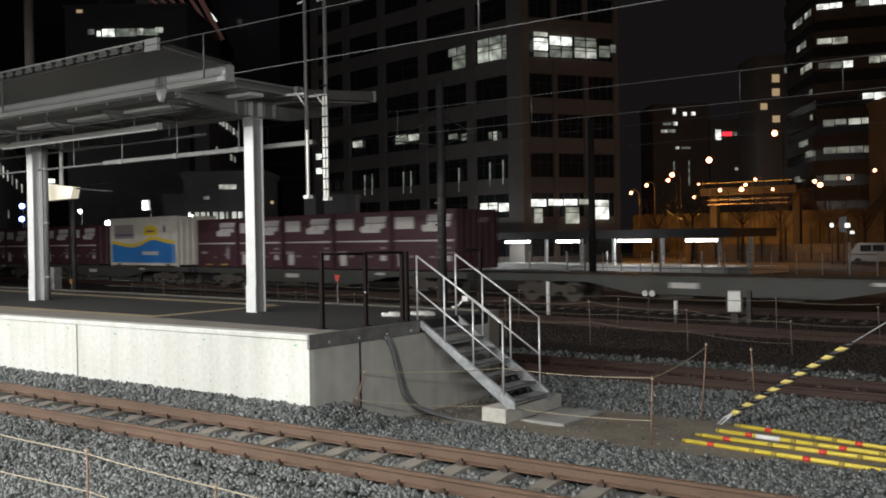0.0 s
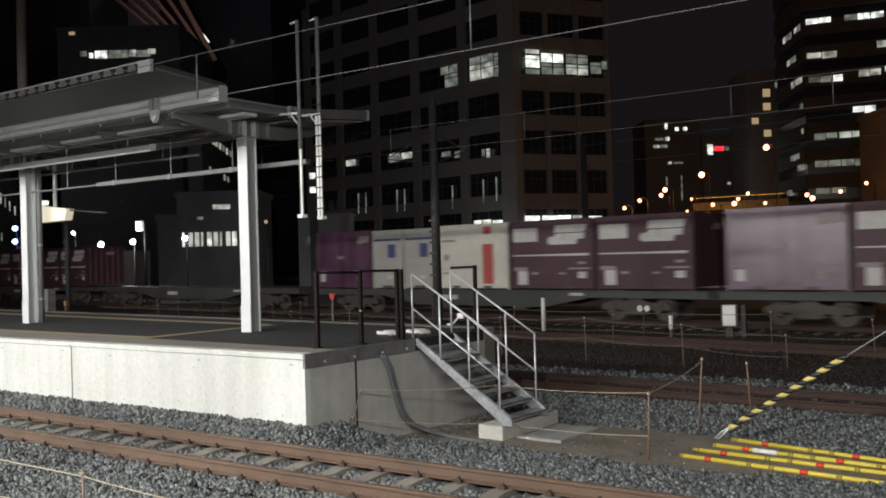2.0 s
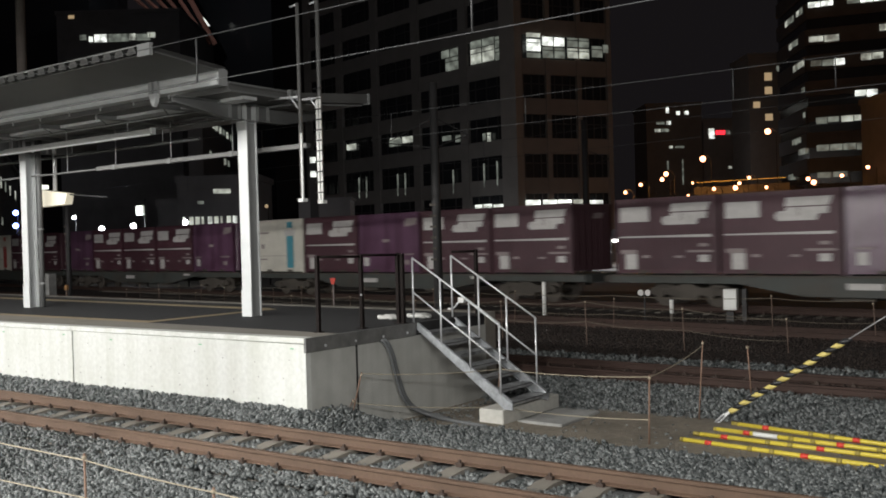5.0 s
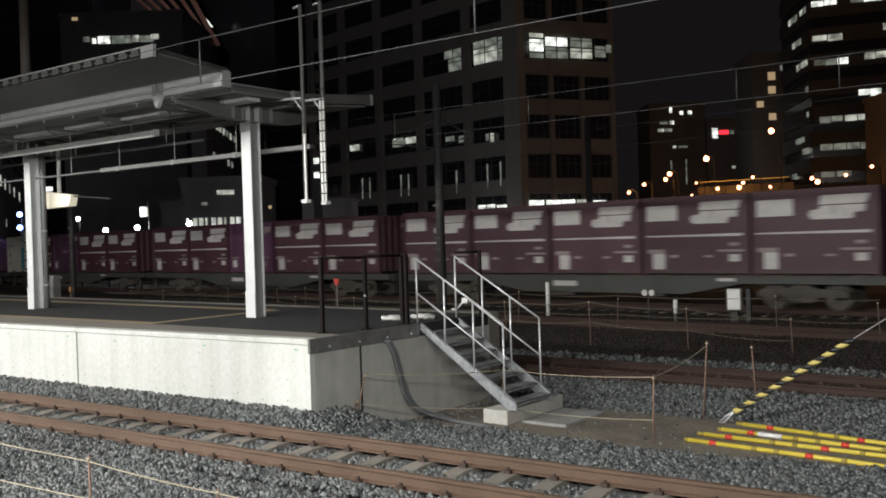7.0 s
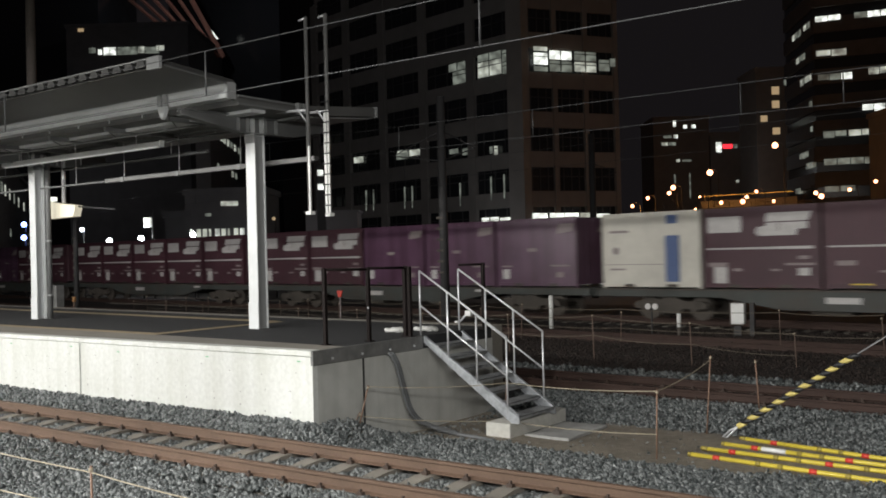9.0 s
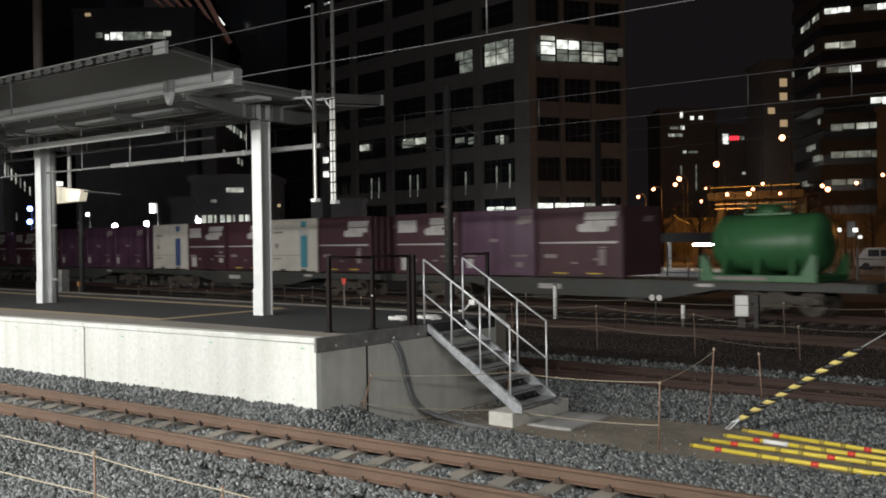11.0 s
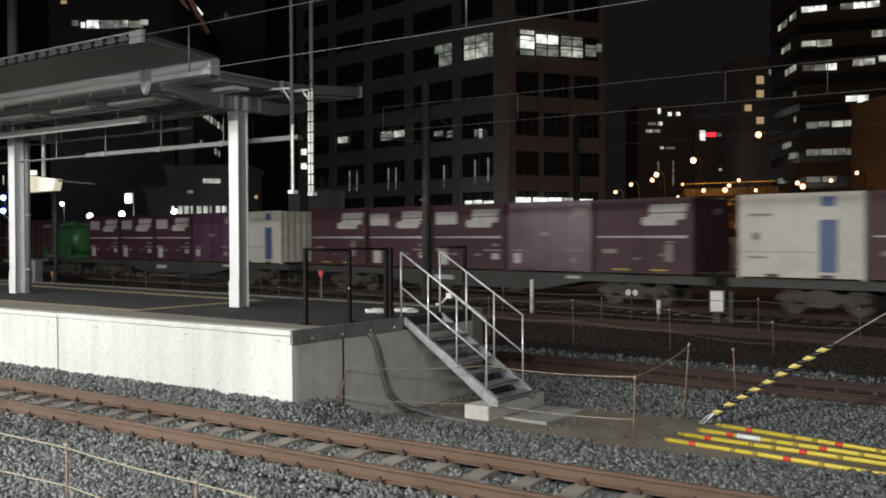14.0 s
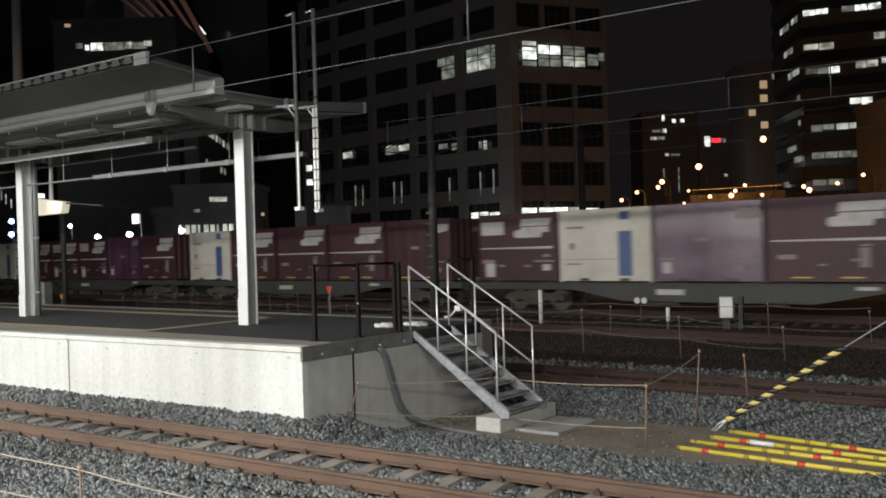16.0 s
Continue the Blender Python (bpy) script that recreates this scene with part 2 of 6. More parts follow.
# ---- mesh helpers ----
def box(bm, x0, y0, z0, x1, y1, z1, bevel=0.0):
    vs = [bm.verts.new(p) for p in ((x0, y0, z0), (x1, y0, z0), (x1, y1, z0), (x0, y1, z0), (x0, y0, z1), (x1, y0, z1), (x1, y1, z1), (x0, y1, z1))]
    fs = [bm.faces.new([vs[i] for i in f]) for f in ((3, 2, 1, 0), (4, 5, 6, 7), (0, 1, 5, 4), (1, 2, 6, 5), (2, 3, 7, 6), (3, 0, 4, 7))]
    if bevel:
        es = {e for f in fs for e in f.edges}
        bmesh.ops.bevel(bm, geom=list(es), offset=bevel, segments=1, affect="EDGES")
    return vs


def prism(bm, pts, axis, lo, hi):
    """A polygon in the plane across the axis (0: y,z; 1: x,z; 2: x,y), drawn out from lo to hi."""
    def put(p, h):
        q = list(p)
        q.insert(axis, h)
        return bm.verts.new(q)
    a, b = [put(p, lo) for p in pts], [put(p, hi) for p in pts]
    fs = [bm.faces.new(a), bm.faces.new(b[::-1])]
    for i in range(len(pts)):
        j = (i + 1) % len(pts)
        fs.append(bm.faces.new((a[j], a[i], b[i], b[j])))
    bmesh.ops.recalc_face_normals(bm, faces=fs)


def tube(bm, pts, r, n=8, close=True):
    """A round bar along the points."""
    pts = [Vector(p) for p in pts]
    rings = []
    for i, p in enumerate(pts):
        d = (pts[min(i + 1, len(pts) - 1)] - pts[max(i - 1, 0)]).normalized()
        s = d.cross(Vector((0, 0, 1)))
        s = s.normalized() if s.length > 0.05 else Vector((1, 0, 0))
        u = d.cross(s).normalized()
        rr = r[i] if isinstance(r, (list, tuple)) else r
        rings.append([bm.verts.new(p + rr * (s * math.cos(2 * math.pi * k / n) + u * math.sin(2 * math.pi * k / n))) for k in range(n)])
    for a, b in zip(rings, rings[1:]):
        for k in range(n):
            f = bm.faces.new((a[k], a[(k + 1) % n], b[(k + 1) % n], b[k]))
            f.smooth = n > 5
    if close:
        bm.faces.new(rings[0])
        bm.faces.new(rings[-1][::-1])


def part(name, bm, material, parent=None, label=""):
    me = bpy.data.meshes.new(name)
    bmesh.ops.recalc_face_normals(bm, faces=bm.faces[:])
    bm.to_mesh(me)
    bm.free()
    me.materials.append(material)
    ob = new(name, me)
    if parent:
        ob.parent = parent
    if label:
        ob["label"] = label
    return ob


def boxed(name, material, parent, *b, bevel=0.0, label=""):
    bm = bmesh.new()
    box(bm, *b, bevel=bevel)
    return part(name, bm, material, parent, label)


def tubed(name, material, parent, pts, r, n=8, label=""):
    bm = bmesh.new()
    tube(bm, pts, r, n)
    return part(name, bm, material, parent, label)


def thing(name, label, category, m=None, group="", kind=""):
    ob = tagged(new(name), label, category, group, kind)
    if m:
        ob.matrix_world = m
    return ob



# ---- ground ----
def sheet(name, material, x0, x1, y0, y1, z, step, amp, label, height=None, kind="structure", cat="ground"):
    """A gently uneven bed of ground."""
    nx, ny = max(1, round((x1 - x0) / step)), max(1, round((y1 - y0) / step))
    bm = bmesh.new()
    rows = []
    for j in range(ny + 1):
        row = []
        for i in range(nx + 1):
            x, y = x0 + (x1 - x0) * i / nx, y0 + (y1 - y0) * j / ny
            h = (height(x, y) if height else z) + amp * noise.noise((x * 0.9, y * 0.9, 3))
            row.append(bm.verts.new((x, y, h)))
        rows.append(row)
    for a, b in zip(rows, rows[1:]):
        for i in range(nx):
            bm.faces.new((a[i], a[i + 1], b[i + 1], b[i]))
    return tagged(part(name, bm, material), label, cat, "", kind)


def near_height(x, y):
    """Ballast of the near track: flat between the rails, rising towards the platform's foot."""
    z = -0.22
    if y < 6.9:
        z -= 0.12 * min(1, (6.9 - y) / 1.2)
    if y > 9.2:
        heap = min(1, max(0, (-8.7 - x) / 0.9)) * min(1, max(0, (11.2 - y) / 0.9))
        z += heap * 0.26 * min(1, (y - 9.2) / 0.45) - (1 - heap) * 0.20 * min(1, max(0, y - 9.5) / 2.2)
    return z


def second_edge(x):
    """Foot of the second track's shoulder."""
    return 13.85 - 0.2 * min(4.0, max(0, x + 4.8))


gobj = boxed("ground", M["night_ground"], None, -900, -40, -0.9, 500, 900, -0.6)
tagged(gobj, "dark paved ground reaching to the horizon", "ground", "", "structure")
sheet("ballast_bed_1", M["ground"], -60, 12, 4.0, 9.9, -0.2, 0.25, 0.02, "grey crushed stone bed under the near track", near_height)
sheet("earth_patch", M["dirt"], -9.56, 12, 9.85, 14.6, -0.43, 0.15, 0.03, "bare trodden earth at the platform's end", lambda x, y: max(-0.43, near_height(x, y) - 0.05))
sheet("ballast_bed_2", M["ground"], -60, 12, 12.3, 15.2, -0.2, 0.2, 0.02, "grey crushed stone shoulder of the second track", lambda x, y: -0.5 + 0.3 * min(1, max(0, (y - second_edge(x)) / 0.9)))
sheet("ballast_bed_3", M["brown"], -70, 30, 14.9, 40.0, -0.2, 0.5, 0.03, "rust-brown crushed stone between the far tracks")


# ---- tracks ----
def rail_profile(y, z):
    return [(y - 0.063, z - 0.153), (y + 0.063, z - 0.153), (y + 0.063, z - 0.142), (y + 0.012, z - 0.125), (y + 0.010, z - 0.045), (y + 0.033, z - 0.035),
            (y + 0.033, z - 0.006), (y + 0.026, z), (y - 0.026, z), (y - 0.033, z - 0.006), (y - 0.033, z - 0.035), (y - 0.010, z - 0.045), (y - 0.012, z - 0.125), (y - 0.063, z - 0.142)]


def track(label, m, length0, length1, z=0.0, first=0.0, pitch=0.586, material="rail", sleepers=()):
    t = thing("railway_track", label, "track", m, "tracks", "structure")
    for y in (-0.566, 0.566):
        bm = bmesh.new()
        prism(bm, rail_profile(y, z), 0, length0, length1)
        part("rail", bm, M[material], t)
    bm = bmesh.new()
    prism(bm, [(-1.0, -0.33), (1.0, -0.33), (1.0, -0.185), (0.75, -0.165), (0.38, -0.165), (0.15, -0.195), (-0.15, -0.195), (-0.38, -0.165), (-0.75, -0.165), (-1.0, -0.185)], 0, -0.105, 0.105)
    s = part("sleeper", bm, M["sleeper"], t)
    bm = bmesh.new()
    for y in (-0.566, 0.566):
        for o in (-0.085, 0.085):
            box(bm, -0.04, y + o - 0.028, -0.166, 0.04, y + o + 0.028, -0.122)
            box(bm, -0.014, y + o - 0.014, -0.125, 0.014, y + o + 0.014, -0.09)
    c = part("fastening", bm, M["clip"], t)
    n = 0
    for k in range(*sleepers):
        x = first + k * pitch
        for src in (s, c):
            o = src if n == 0 else src.copy()
            if n:
                scene.collection.objects.link(o)
            o.location = (x, 0, z + random.uniform(-0.006, 0.004))
            o.rotation_euler = (0, 0, random.uniform(-0.012, 0.012))
        n += 1
    return t


# near track: rail centres at y 7.73 and 8.862
track("rust-brown near track on concrete sleepers in grey ballast", pose(0, 8.296, 0), -90, 20, first=-7.45, sleepers=(-70, 22))
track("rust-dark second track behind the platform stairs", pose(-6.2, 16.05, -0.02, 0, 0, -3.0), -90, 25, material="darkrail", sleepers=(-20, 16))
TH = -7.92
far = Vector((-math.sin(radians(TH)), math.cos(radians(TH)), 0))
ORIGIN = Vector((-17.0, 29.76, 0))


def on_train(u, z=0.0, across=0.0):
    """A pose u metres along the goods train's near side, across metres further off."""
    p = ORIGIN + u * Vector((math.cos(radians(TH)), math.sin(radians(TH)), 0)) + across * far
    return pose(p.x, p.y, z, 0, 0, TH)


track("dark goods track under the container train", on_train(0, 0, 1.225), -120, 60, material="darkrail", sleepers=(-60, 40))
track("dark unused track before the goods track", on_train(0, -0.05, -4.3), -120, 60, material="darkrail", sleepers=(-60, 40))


# ---- island platform ----
PX, PY, PZ = -9.574, 9.72, 1.07
platform = thing("island_platform", "concrete island platform with a pale lit face and a dark asphalt top", "platform", None, "", "structure")


def far_edge(x):
    return 14.3 + max(0, -(x + 9.6)) * 0.088


bm = bmesh.new()
prism(bm, [(PX, PY + 0.1), (PX, 14.3), (-90, far_edge(-90)), (-90, PY + 0.1)], 2, -0.5, 0.86)
part("core", bm, M["concrete"], platform, "grey concrete core and end wall")
# face panels between the joints
edges = [PX, -15.27, -21.2, -27.3, -33.2, -39, -45, -51, -57, -63]
for a, b in zip(edges, edges[1:]):
    bm = bmesh.new()
    box(bm, b + 0.02, PY, -0.5, a - (0.02 if a != PX else 0), PY + 0.10, 0.985)
    part("face_panel", bm, M["face"], platform, "pale cast concrete face panel")
    bm = bmesh.new()
    box(bm, b + 0.004, PY - 0.03, 0.985, a - 0.004 * (a != PX), PY + 0.2, PZ, bevel=0.012)
    part("lip", bm, M["face"], platform)
    if b > -30:
        for z in (0.2, 0.42, 0.74):
            for k in range(9):
                x = a - 0.4 - k * 0.62 + 0.14 * math.sin(k * 7 + z * 29)
                h = z + 0.06 * math.sin(k * 5 + z * 13 + a)
                tubed("tie_hole", M["slab"], platform, [(x, PY - 0.002, h), (x, PY + 0.02, h)], 0.008 + 0.004 * ((k * 3 + round(z * 10)) % 3), 7)
        for x, h in ((a - 0.3, 0.9), (a - 2.3, 0.88), (a - 4.6, 0.86)):
            boxed("chalk_mark", M["chalk"], platform, x, PY - 0.004, h, x + 0.07, PY + 0.01, h + 0.02, label="green survey chalk mark")
    if a != PX:
        boxed("joint", M["joint"], platform, a - 0.022, PY + 0.03, -0.5, a + 0.022, PY + 0.1, 0.98)
boxed("end_strip", M["edging"], platform, PX - 0.02, PY - 0.02, 0.86, PX + 0.03, 12.24, PZ, bevel=0.006, label="dark bolted steel edge strip")
for y in (10.1, 10.75, 11.4, 12.0):
    bm = bmesh.new()
    tube(bm, [(PX + 0.025, y, 0.93), (PX + 0.045, y, 0.93)], 0.02, 6)
    part("bolt", bm, M["galv"], platform)
boxed("joint", M["joint"], platform, PX - 0.01, 10.78, -0.5, PX + 0.006, 10.82, 0.86)
bm = bmesh.new()
prism(bm, [(PX - 0.02, PY + 0.2), (PX - 0.02, PY + 0.72), (-14.48, 10.72), (-60, 12.1), (-90, 13.0), (-90, PY + 0.2)], 2, 0.86, PZ - 0.004)
part("coping", bm, M["coping"], platform, "grey coping along the edge")
bm = bmesh.new()
prism(bm, [(PX - 0.02, PY + 0.72), (PX - 0.02, 14.3), (-90, far_edge(-90)), (-90, 13.0), (-60, 12.1), (-14.48, 10.72)], 2, 0.86, PZ - 0.006)
part("asphalt_top", bm, M["asphalt"], platform, "dark asphalt walking surface")
# painted lines
bm = bmesh.new()
prism(bm, [(-14.48, 10.72), (-14.48, 13.9), (-14.75, 13.9), (-14.75, 10.72)], 2, PZ - 0.006, PZ - 0.002)
part("cross_line", bm, M["yellow_line"], platform, "ochre line across the platform")
bm = bmesh.new()
prism(bm, [(-14.75, 10.72), (-14.75, 10.98), (-60, 12.4), (-60, 12.1)], 2, PZ - 0.006, PZ - 0.002)
part("near_line", bm, M["yellow_line"], platform, "ochre line along the edge")
bm = bmesh.new()
prism(bm, [(-14.75, 13.75), (-14.75, 14.05), (-60, 18.0), (-60, 17.6)], 2, PZ - 0.006, PZ - 0.002)
part("far_line", bm, M["yellow_line"], platform, "ochre line along the far edge")
bm = bmesh.new()
prism(bm, [(PX, 14.3), (PX, 14.62), (-90, far_edge(-90) + 0.32), (-90, far_edge(-90))], 2, -0.5, PZ)
part("far_coping", bm, M["coping"], platform)

# ---- canopy of the island platform ----
CX = -12.8
canopy = thing("platform_canopy", "grey steel butterfly canopy with folded sheet roof on square columns", "canopy")


def column(x, y, drained):
    h = 0.125
    bm = bmesh.new()
    prism(bm, [(x - h, y - h), (x + h, y - h), (x + h, y - h + 0.02), (x + 0.012, y - h + 0.02), (x + 0.012, y + h - 0.02), (x + h, y + h - 0.02), (x + h, y + h),
               (x - h, y + h), (x - h, y + h - 0.02), (x - 0.012, y + h - 0.02), (x - 0.012, y - h + 0.02), (x - h, y - h + 0.02)], 2, PZ - 0.01, 5.06)
    part("column", bm, M["steel"], canopy, "light grey steel H-section column")
    # added plate whose greyer tone paints the column's less lit side
    if not drained:
        boxed("side_plate", M["beam"], canopy, x + 0.075, y - h + 0.02, PZ - 0.01, x + 0.09, y + h - 0.02, 4.7, label="grey plate added to show the column's shaded side")
    boxed("base_sleeve", M["steel"], canopy, x - h - 0.012, y - h - 0.012, PZ - 0.008, x + h + 0.004, y - h - 0.001, PZ + 0.5, bevel=0.003, label="pale guard sleeve round the foot")
    boxed("splice_plate", M["beam"], canopy, x - h - 0.01, y - h - 0.014, 4.56, x + h + 0.01, y - h - 0.001, 4.72)
    for z in (4.73, 5.03):
        boxed("stiffener", M["beam"], canopy, x - h - 0.01, y - h - 0.03, z, x + h + 0.01, y + h + 0.03, z + 0.022)
    # tapered I-section cross beam
    low_edge = [(y - 1.72, 4.93), (y - 0.42, 4.74), (y + 0.95, 4.75), (y + 1.9, 4.93)]
    top_edge = [(y + 1.9, 5.08), (y + 0.8, 5.055), (y - 1.2, 5.055), (y - 1.72, 5.05)]
    bm = bmesh.new()
    prism(bm, low_edge + top_edge, 0, x - 0.014, x + 0.014)
    prism(bm, low_edge + [(p[0], p[1] + 0.018) for p in low_edge[::-1]], 0, x - 0.1, x + 0.1)
    prism(bm, [(p[0], p[1] - 0.018) for p in top_edge[::-1]] + top_edge, 0, x - 0.1, x + 0.1)
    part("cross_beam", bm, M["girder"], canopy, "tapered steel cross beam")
    for o, z0 in ((-0.45, 4.76), (-0.22, 4.76), (0.22, 4.77), (0.5, 4.77)):
        boxed("web_stiffener", M["beam"], canopy, x - 0.095, y + o - 0.008, z0, x + 0.095, y + o + 0.008, 5.035)
    if drained:
        tubed("downpipe", M["girder"], canopy, [(x + 0.21, y + 0.16, PZ - 0.01), (x + 0.21, y + 0.16, 4.9), (x + 0.1, y + 0.3, 5.1)], 0.06, 12, "grey rain downpipe")
        for z in (1.6, 2.9, 4.2):
            tubed("pipe_clip", M["beam"], canopy, [(x + 0.21, y + 0.16, z), (x + 0.21, y + 0.16, z + 0.05)], 0.07, 12)


for k in range(8):
    column(-13.63 - 7.93 * k, 12.455 + 0.0285 * 7.93 * k, k > 0)


# folded sheet roof, near wing and far wing
def wing(y0, z0, y1, z1):
    bm = bmesh.new()
    n = 157
    top = []
    for i in range(n * 4 + 1):
        x = CX - i * 0.0825
        h = (0.0, 0.1, 0.1, 0.0)[i % 4]
        top.append((bm.verts.new((x, y0, z0 + h)), bm.verts.new((x, y1, z1 + h))))
    for a, b in zip(top, top[1:]):
        bm.faces.new((a[0], b[0], b[1], a[1]))
    bmesh.ops.solidify(bm, geom=bm.faces[:], thickness=0.012)
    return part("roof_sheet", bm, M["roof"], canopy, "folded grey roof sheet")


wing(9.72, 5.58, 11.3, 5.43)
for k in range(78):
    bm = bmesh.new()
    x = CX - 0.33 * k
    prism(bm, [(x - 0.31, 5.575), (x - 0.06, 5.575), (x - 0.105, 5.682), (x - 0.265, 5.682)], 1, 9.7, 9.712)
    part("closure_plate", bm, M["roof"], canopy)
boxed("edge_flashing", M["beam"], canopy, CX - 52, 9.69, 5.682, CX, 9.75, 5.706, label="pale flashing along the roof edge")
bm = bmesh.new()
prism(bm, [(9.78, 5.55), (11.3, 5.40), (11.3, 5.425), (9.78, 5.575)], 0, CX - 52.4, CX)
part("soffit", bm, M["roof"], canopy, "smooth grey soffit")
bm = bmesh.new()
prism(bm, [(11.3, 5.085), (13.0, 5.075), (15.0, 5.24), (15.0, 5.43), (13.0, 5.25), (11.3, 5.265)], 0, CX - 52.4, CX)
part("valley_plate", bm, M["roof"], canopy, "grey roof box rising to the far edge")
# paler than the near soffit: the light on its underside is in the colour
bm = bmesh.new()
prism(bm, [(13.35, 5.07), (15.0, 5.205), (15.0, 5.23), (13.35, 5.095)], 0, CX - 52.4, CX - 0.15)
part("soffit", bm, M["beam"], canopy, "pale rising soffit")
bm = bmesh.new()
prism(bm, [(11.3, 5.262), (13.0, 5.247), (13.0, 5.215), (11.3, 5.23)], 0, CX, CX + 0.03)
prism(bm, [(11.3, 5.12), (13.0, 5.11), (13.0, 5.08), (11.3, 5.09)], 0, CX, CX + 0.05)
part("end_channel", bm, M["girder"], canopy, "grey channel closing the roof's end")
for y in (12.72, 12.86):
    boxed("end_bracket", M["girder"], canopy, CX + 0.03, y - 0.03, 5.06, CX + 0.12, y + 0.03, 5.26)
boxed("corner_flashing", M["beam"], canopy, CX - 0.3, 9.66, 5.5, CX + 0.02, 9.72, 5.7, label="pale flashing plate at the roof corner")
boxed("far_fascia", M["beam"], canopy, CX - 52, 15.0, 5.22, CX + 0.02, 15.06, 5.44)
bm = bmesh.new()
prism(bm, [(-14.6, 5.2), (-14.36, 5.2), (-14.42, 5.04), (-14.48, 4.97), (-14.54, 5.04)], 1, 10.98, 11.06)
part("drain_funnel", bm, M["steel"], canopy, "pale funnel under the edge beam")
for x in (-14.58, -14.42):
    boxed("beam_clamp", M["beam"], canopy, x - 0.045, 11.0, 5.18, x + 0.045, 11.06, 5.42)
# eave gutter beam
bm = bmesh.new()
prism(bm, [(11.08, 5.19), (11.3, 5.19), (11.3, 5.45), (11.24, 5.47), (11.06, 5.47), (11.04, 5.43), (11.1, 5.40), (11.1, 5.33), (11.06, 5.29)], 0, CX - 52, CX - 0.02)
part("edge_beam", bm, M["steel"], canopy, "pale moulded edge beam")
# the first purlin's paler tone paints the light on its underside
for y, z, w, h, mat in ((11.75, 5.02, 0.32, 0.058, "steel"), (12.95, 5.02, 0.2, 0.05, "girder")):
    boxed("purlin", M[mat], canopy, CX - 52, y, z, CX - 0.12, y + w, z + h, label="steel purlin, light on its underside set by its tone")
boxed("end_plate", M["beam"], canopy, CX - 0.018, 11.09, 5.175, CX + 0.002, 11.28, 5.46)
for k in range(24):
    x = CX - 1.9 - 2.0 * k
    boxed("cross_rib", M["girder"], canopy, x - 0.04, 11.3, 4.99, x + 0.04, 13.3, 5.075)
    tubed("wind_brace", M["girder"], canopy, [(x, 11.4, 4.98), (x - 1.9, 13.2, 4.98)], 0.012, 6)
for k in range(16):
    x = CX - 1.5 - 1.05 * k
    tubed("bolt", M["galv"], canopy, [(x, 11.2, 5.11), (x, 11.2, 5.19)], 0.014, 6)


# ---- stairs ----
stairs = thing("steel_stairs", "galvanised steel stairs with tube handrails at the platform's end", "stairs")
SX0, SX1, SY0, SY1 = -9.54, -7.93, 12.26, 13.34
for y in (SY0, SY1):
    bm = bmesh.new()
    prism(bm, [(SX0, 1.07), (SX0, 0.96), (SX1 + 0.04, -0.21), (SX1 + 0.18, -0.21), (SX1 + 0.18, -0.12)], 1, y - 0.012, y + 0.012)
    e = 0.05 if y == SY0 else -0.05
    prism(bm, [(SX0, 1.07), (SX0, 1.055), (SX1 + 0.16, -0.095), (SX1 + 0.16, -0.08)], 1, min(y, y + e), max(y, y + e))
    prism(bm, [(SX0, 0.975), (SX0, 0.96), (SX1 + 0.04, -0.21), (SX1 + 0.06, -0.2)], 1, min(y, y + e), max(y, y + e))
    part("stringer", bm, M["stringer"], stairs)
for k in range(7):
    f = (k + 0.6) / 7.0
    x, z = SX0 + f * (SX1 + 0.14 - SX0), 1.02 - f * 1.19
    bm = bmesh.new()
    box(bm, x - 0.15, SY0 + 0.015, z - 0.012, x + 0.13, SY1 - 0.015, z)
    box(bm, x + 0.118, SY0 + 0.015, z - 0.045, x + 0.13, SY1 - 0.015, z)
    for j in range(5):
        box(bm, x - 0.13 + 0.05 * j, SY0 + 0.02, z, x - 0.122 + 0.05 * j, SY1 - 0.02, z + 0.004)
    part("tread", bm, M["tread"], stairs)
for y in (SY0, SY1):
    xs = [-9.606 + i * (1.647 / 3) for i in range(4)]
    top = lambda x: 2.123 - (x + 9.606) * 0.62
    foot = lambda x: max(-0.18, 1.03 - (x - SX0) * 0.685)
    tubed("handrail", M["galv"], stairs, [(xs[0], y, top(xs[0])), (xs[-1], y, top(xs[-1]))], 0.0155)
    tubed("middle_rail", M["galv"], stairs, [(xs[0], y, top(xs[0]) - 0.56), (xs[-1], y, top(xs[-1]) - 0.60)], 0.014)
    for x in xs:
        tubed("post", M["galv"], stairs, [(x, y, foot(x)), (x, y, top(x))], 0.0155)

# ---- black railing on the platform's end ----
railing = thing("end_railing", "black steel railing with gate gap on the platform's end", "railing")
for x, y, h in ((-10.02, 10.47, 1.15), (-9.79, 11.2, 1.14), (-9.79, 12.1, 1.12), (-9.66, 12.06, 1.13), (-9.35, 13.72, 1.15)):
    boxed("post", M["rustblack"], railing, x - 0.027, y - 0.027, PZ - 0.004, x + 0.027, y + 0.027, PZ + h)
    boxed("foot_plate", M["rustblack"], railing, x - 0.06, y - 0.06, PZ - 0.006, x + 0.06, y + 0.06, PZ + 0.01)
for a, b in (((-10.02, 10.47), (-9.79, 11.2)), ((-9.79, 11.2), (-9.79, 12.1)), ((-9.79, 12.1), (-9.66, 12.06))):
    tubed("top_rail", M["rustblack"], railing, [(*a, PZ + 1.13), (*b, PZ + 1.11)], 0.02)
tubed("gate_latch", M["galv"], railing, [(-9.77, 11.16, PZ + 0.52), (-9.74, 11.14, PZ + 0.52)], 0.014, 8)
tubed("top_rail", M["rustblack"], railing, [(-9.6, 13.35, PZ + 1.12), (-9.35, 13.72, PZ + 1.12)], 0.02)

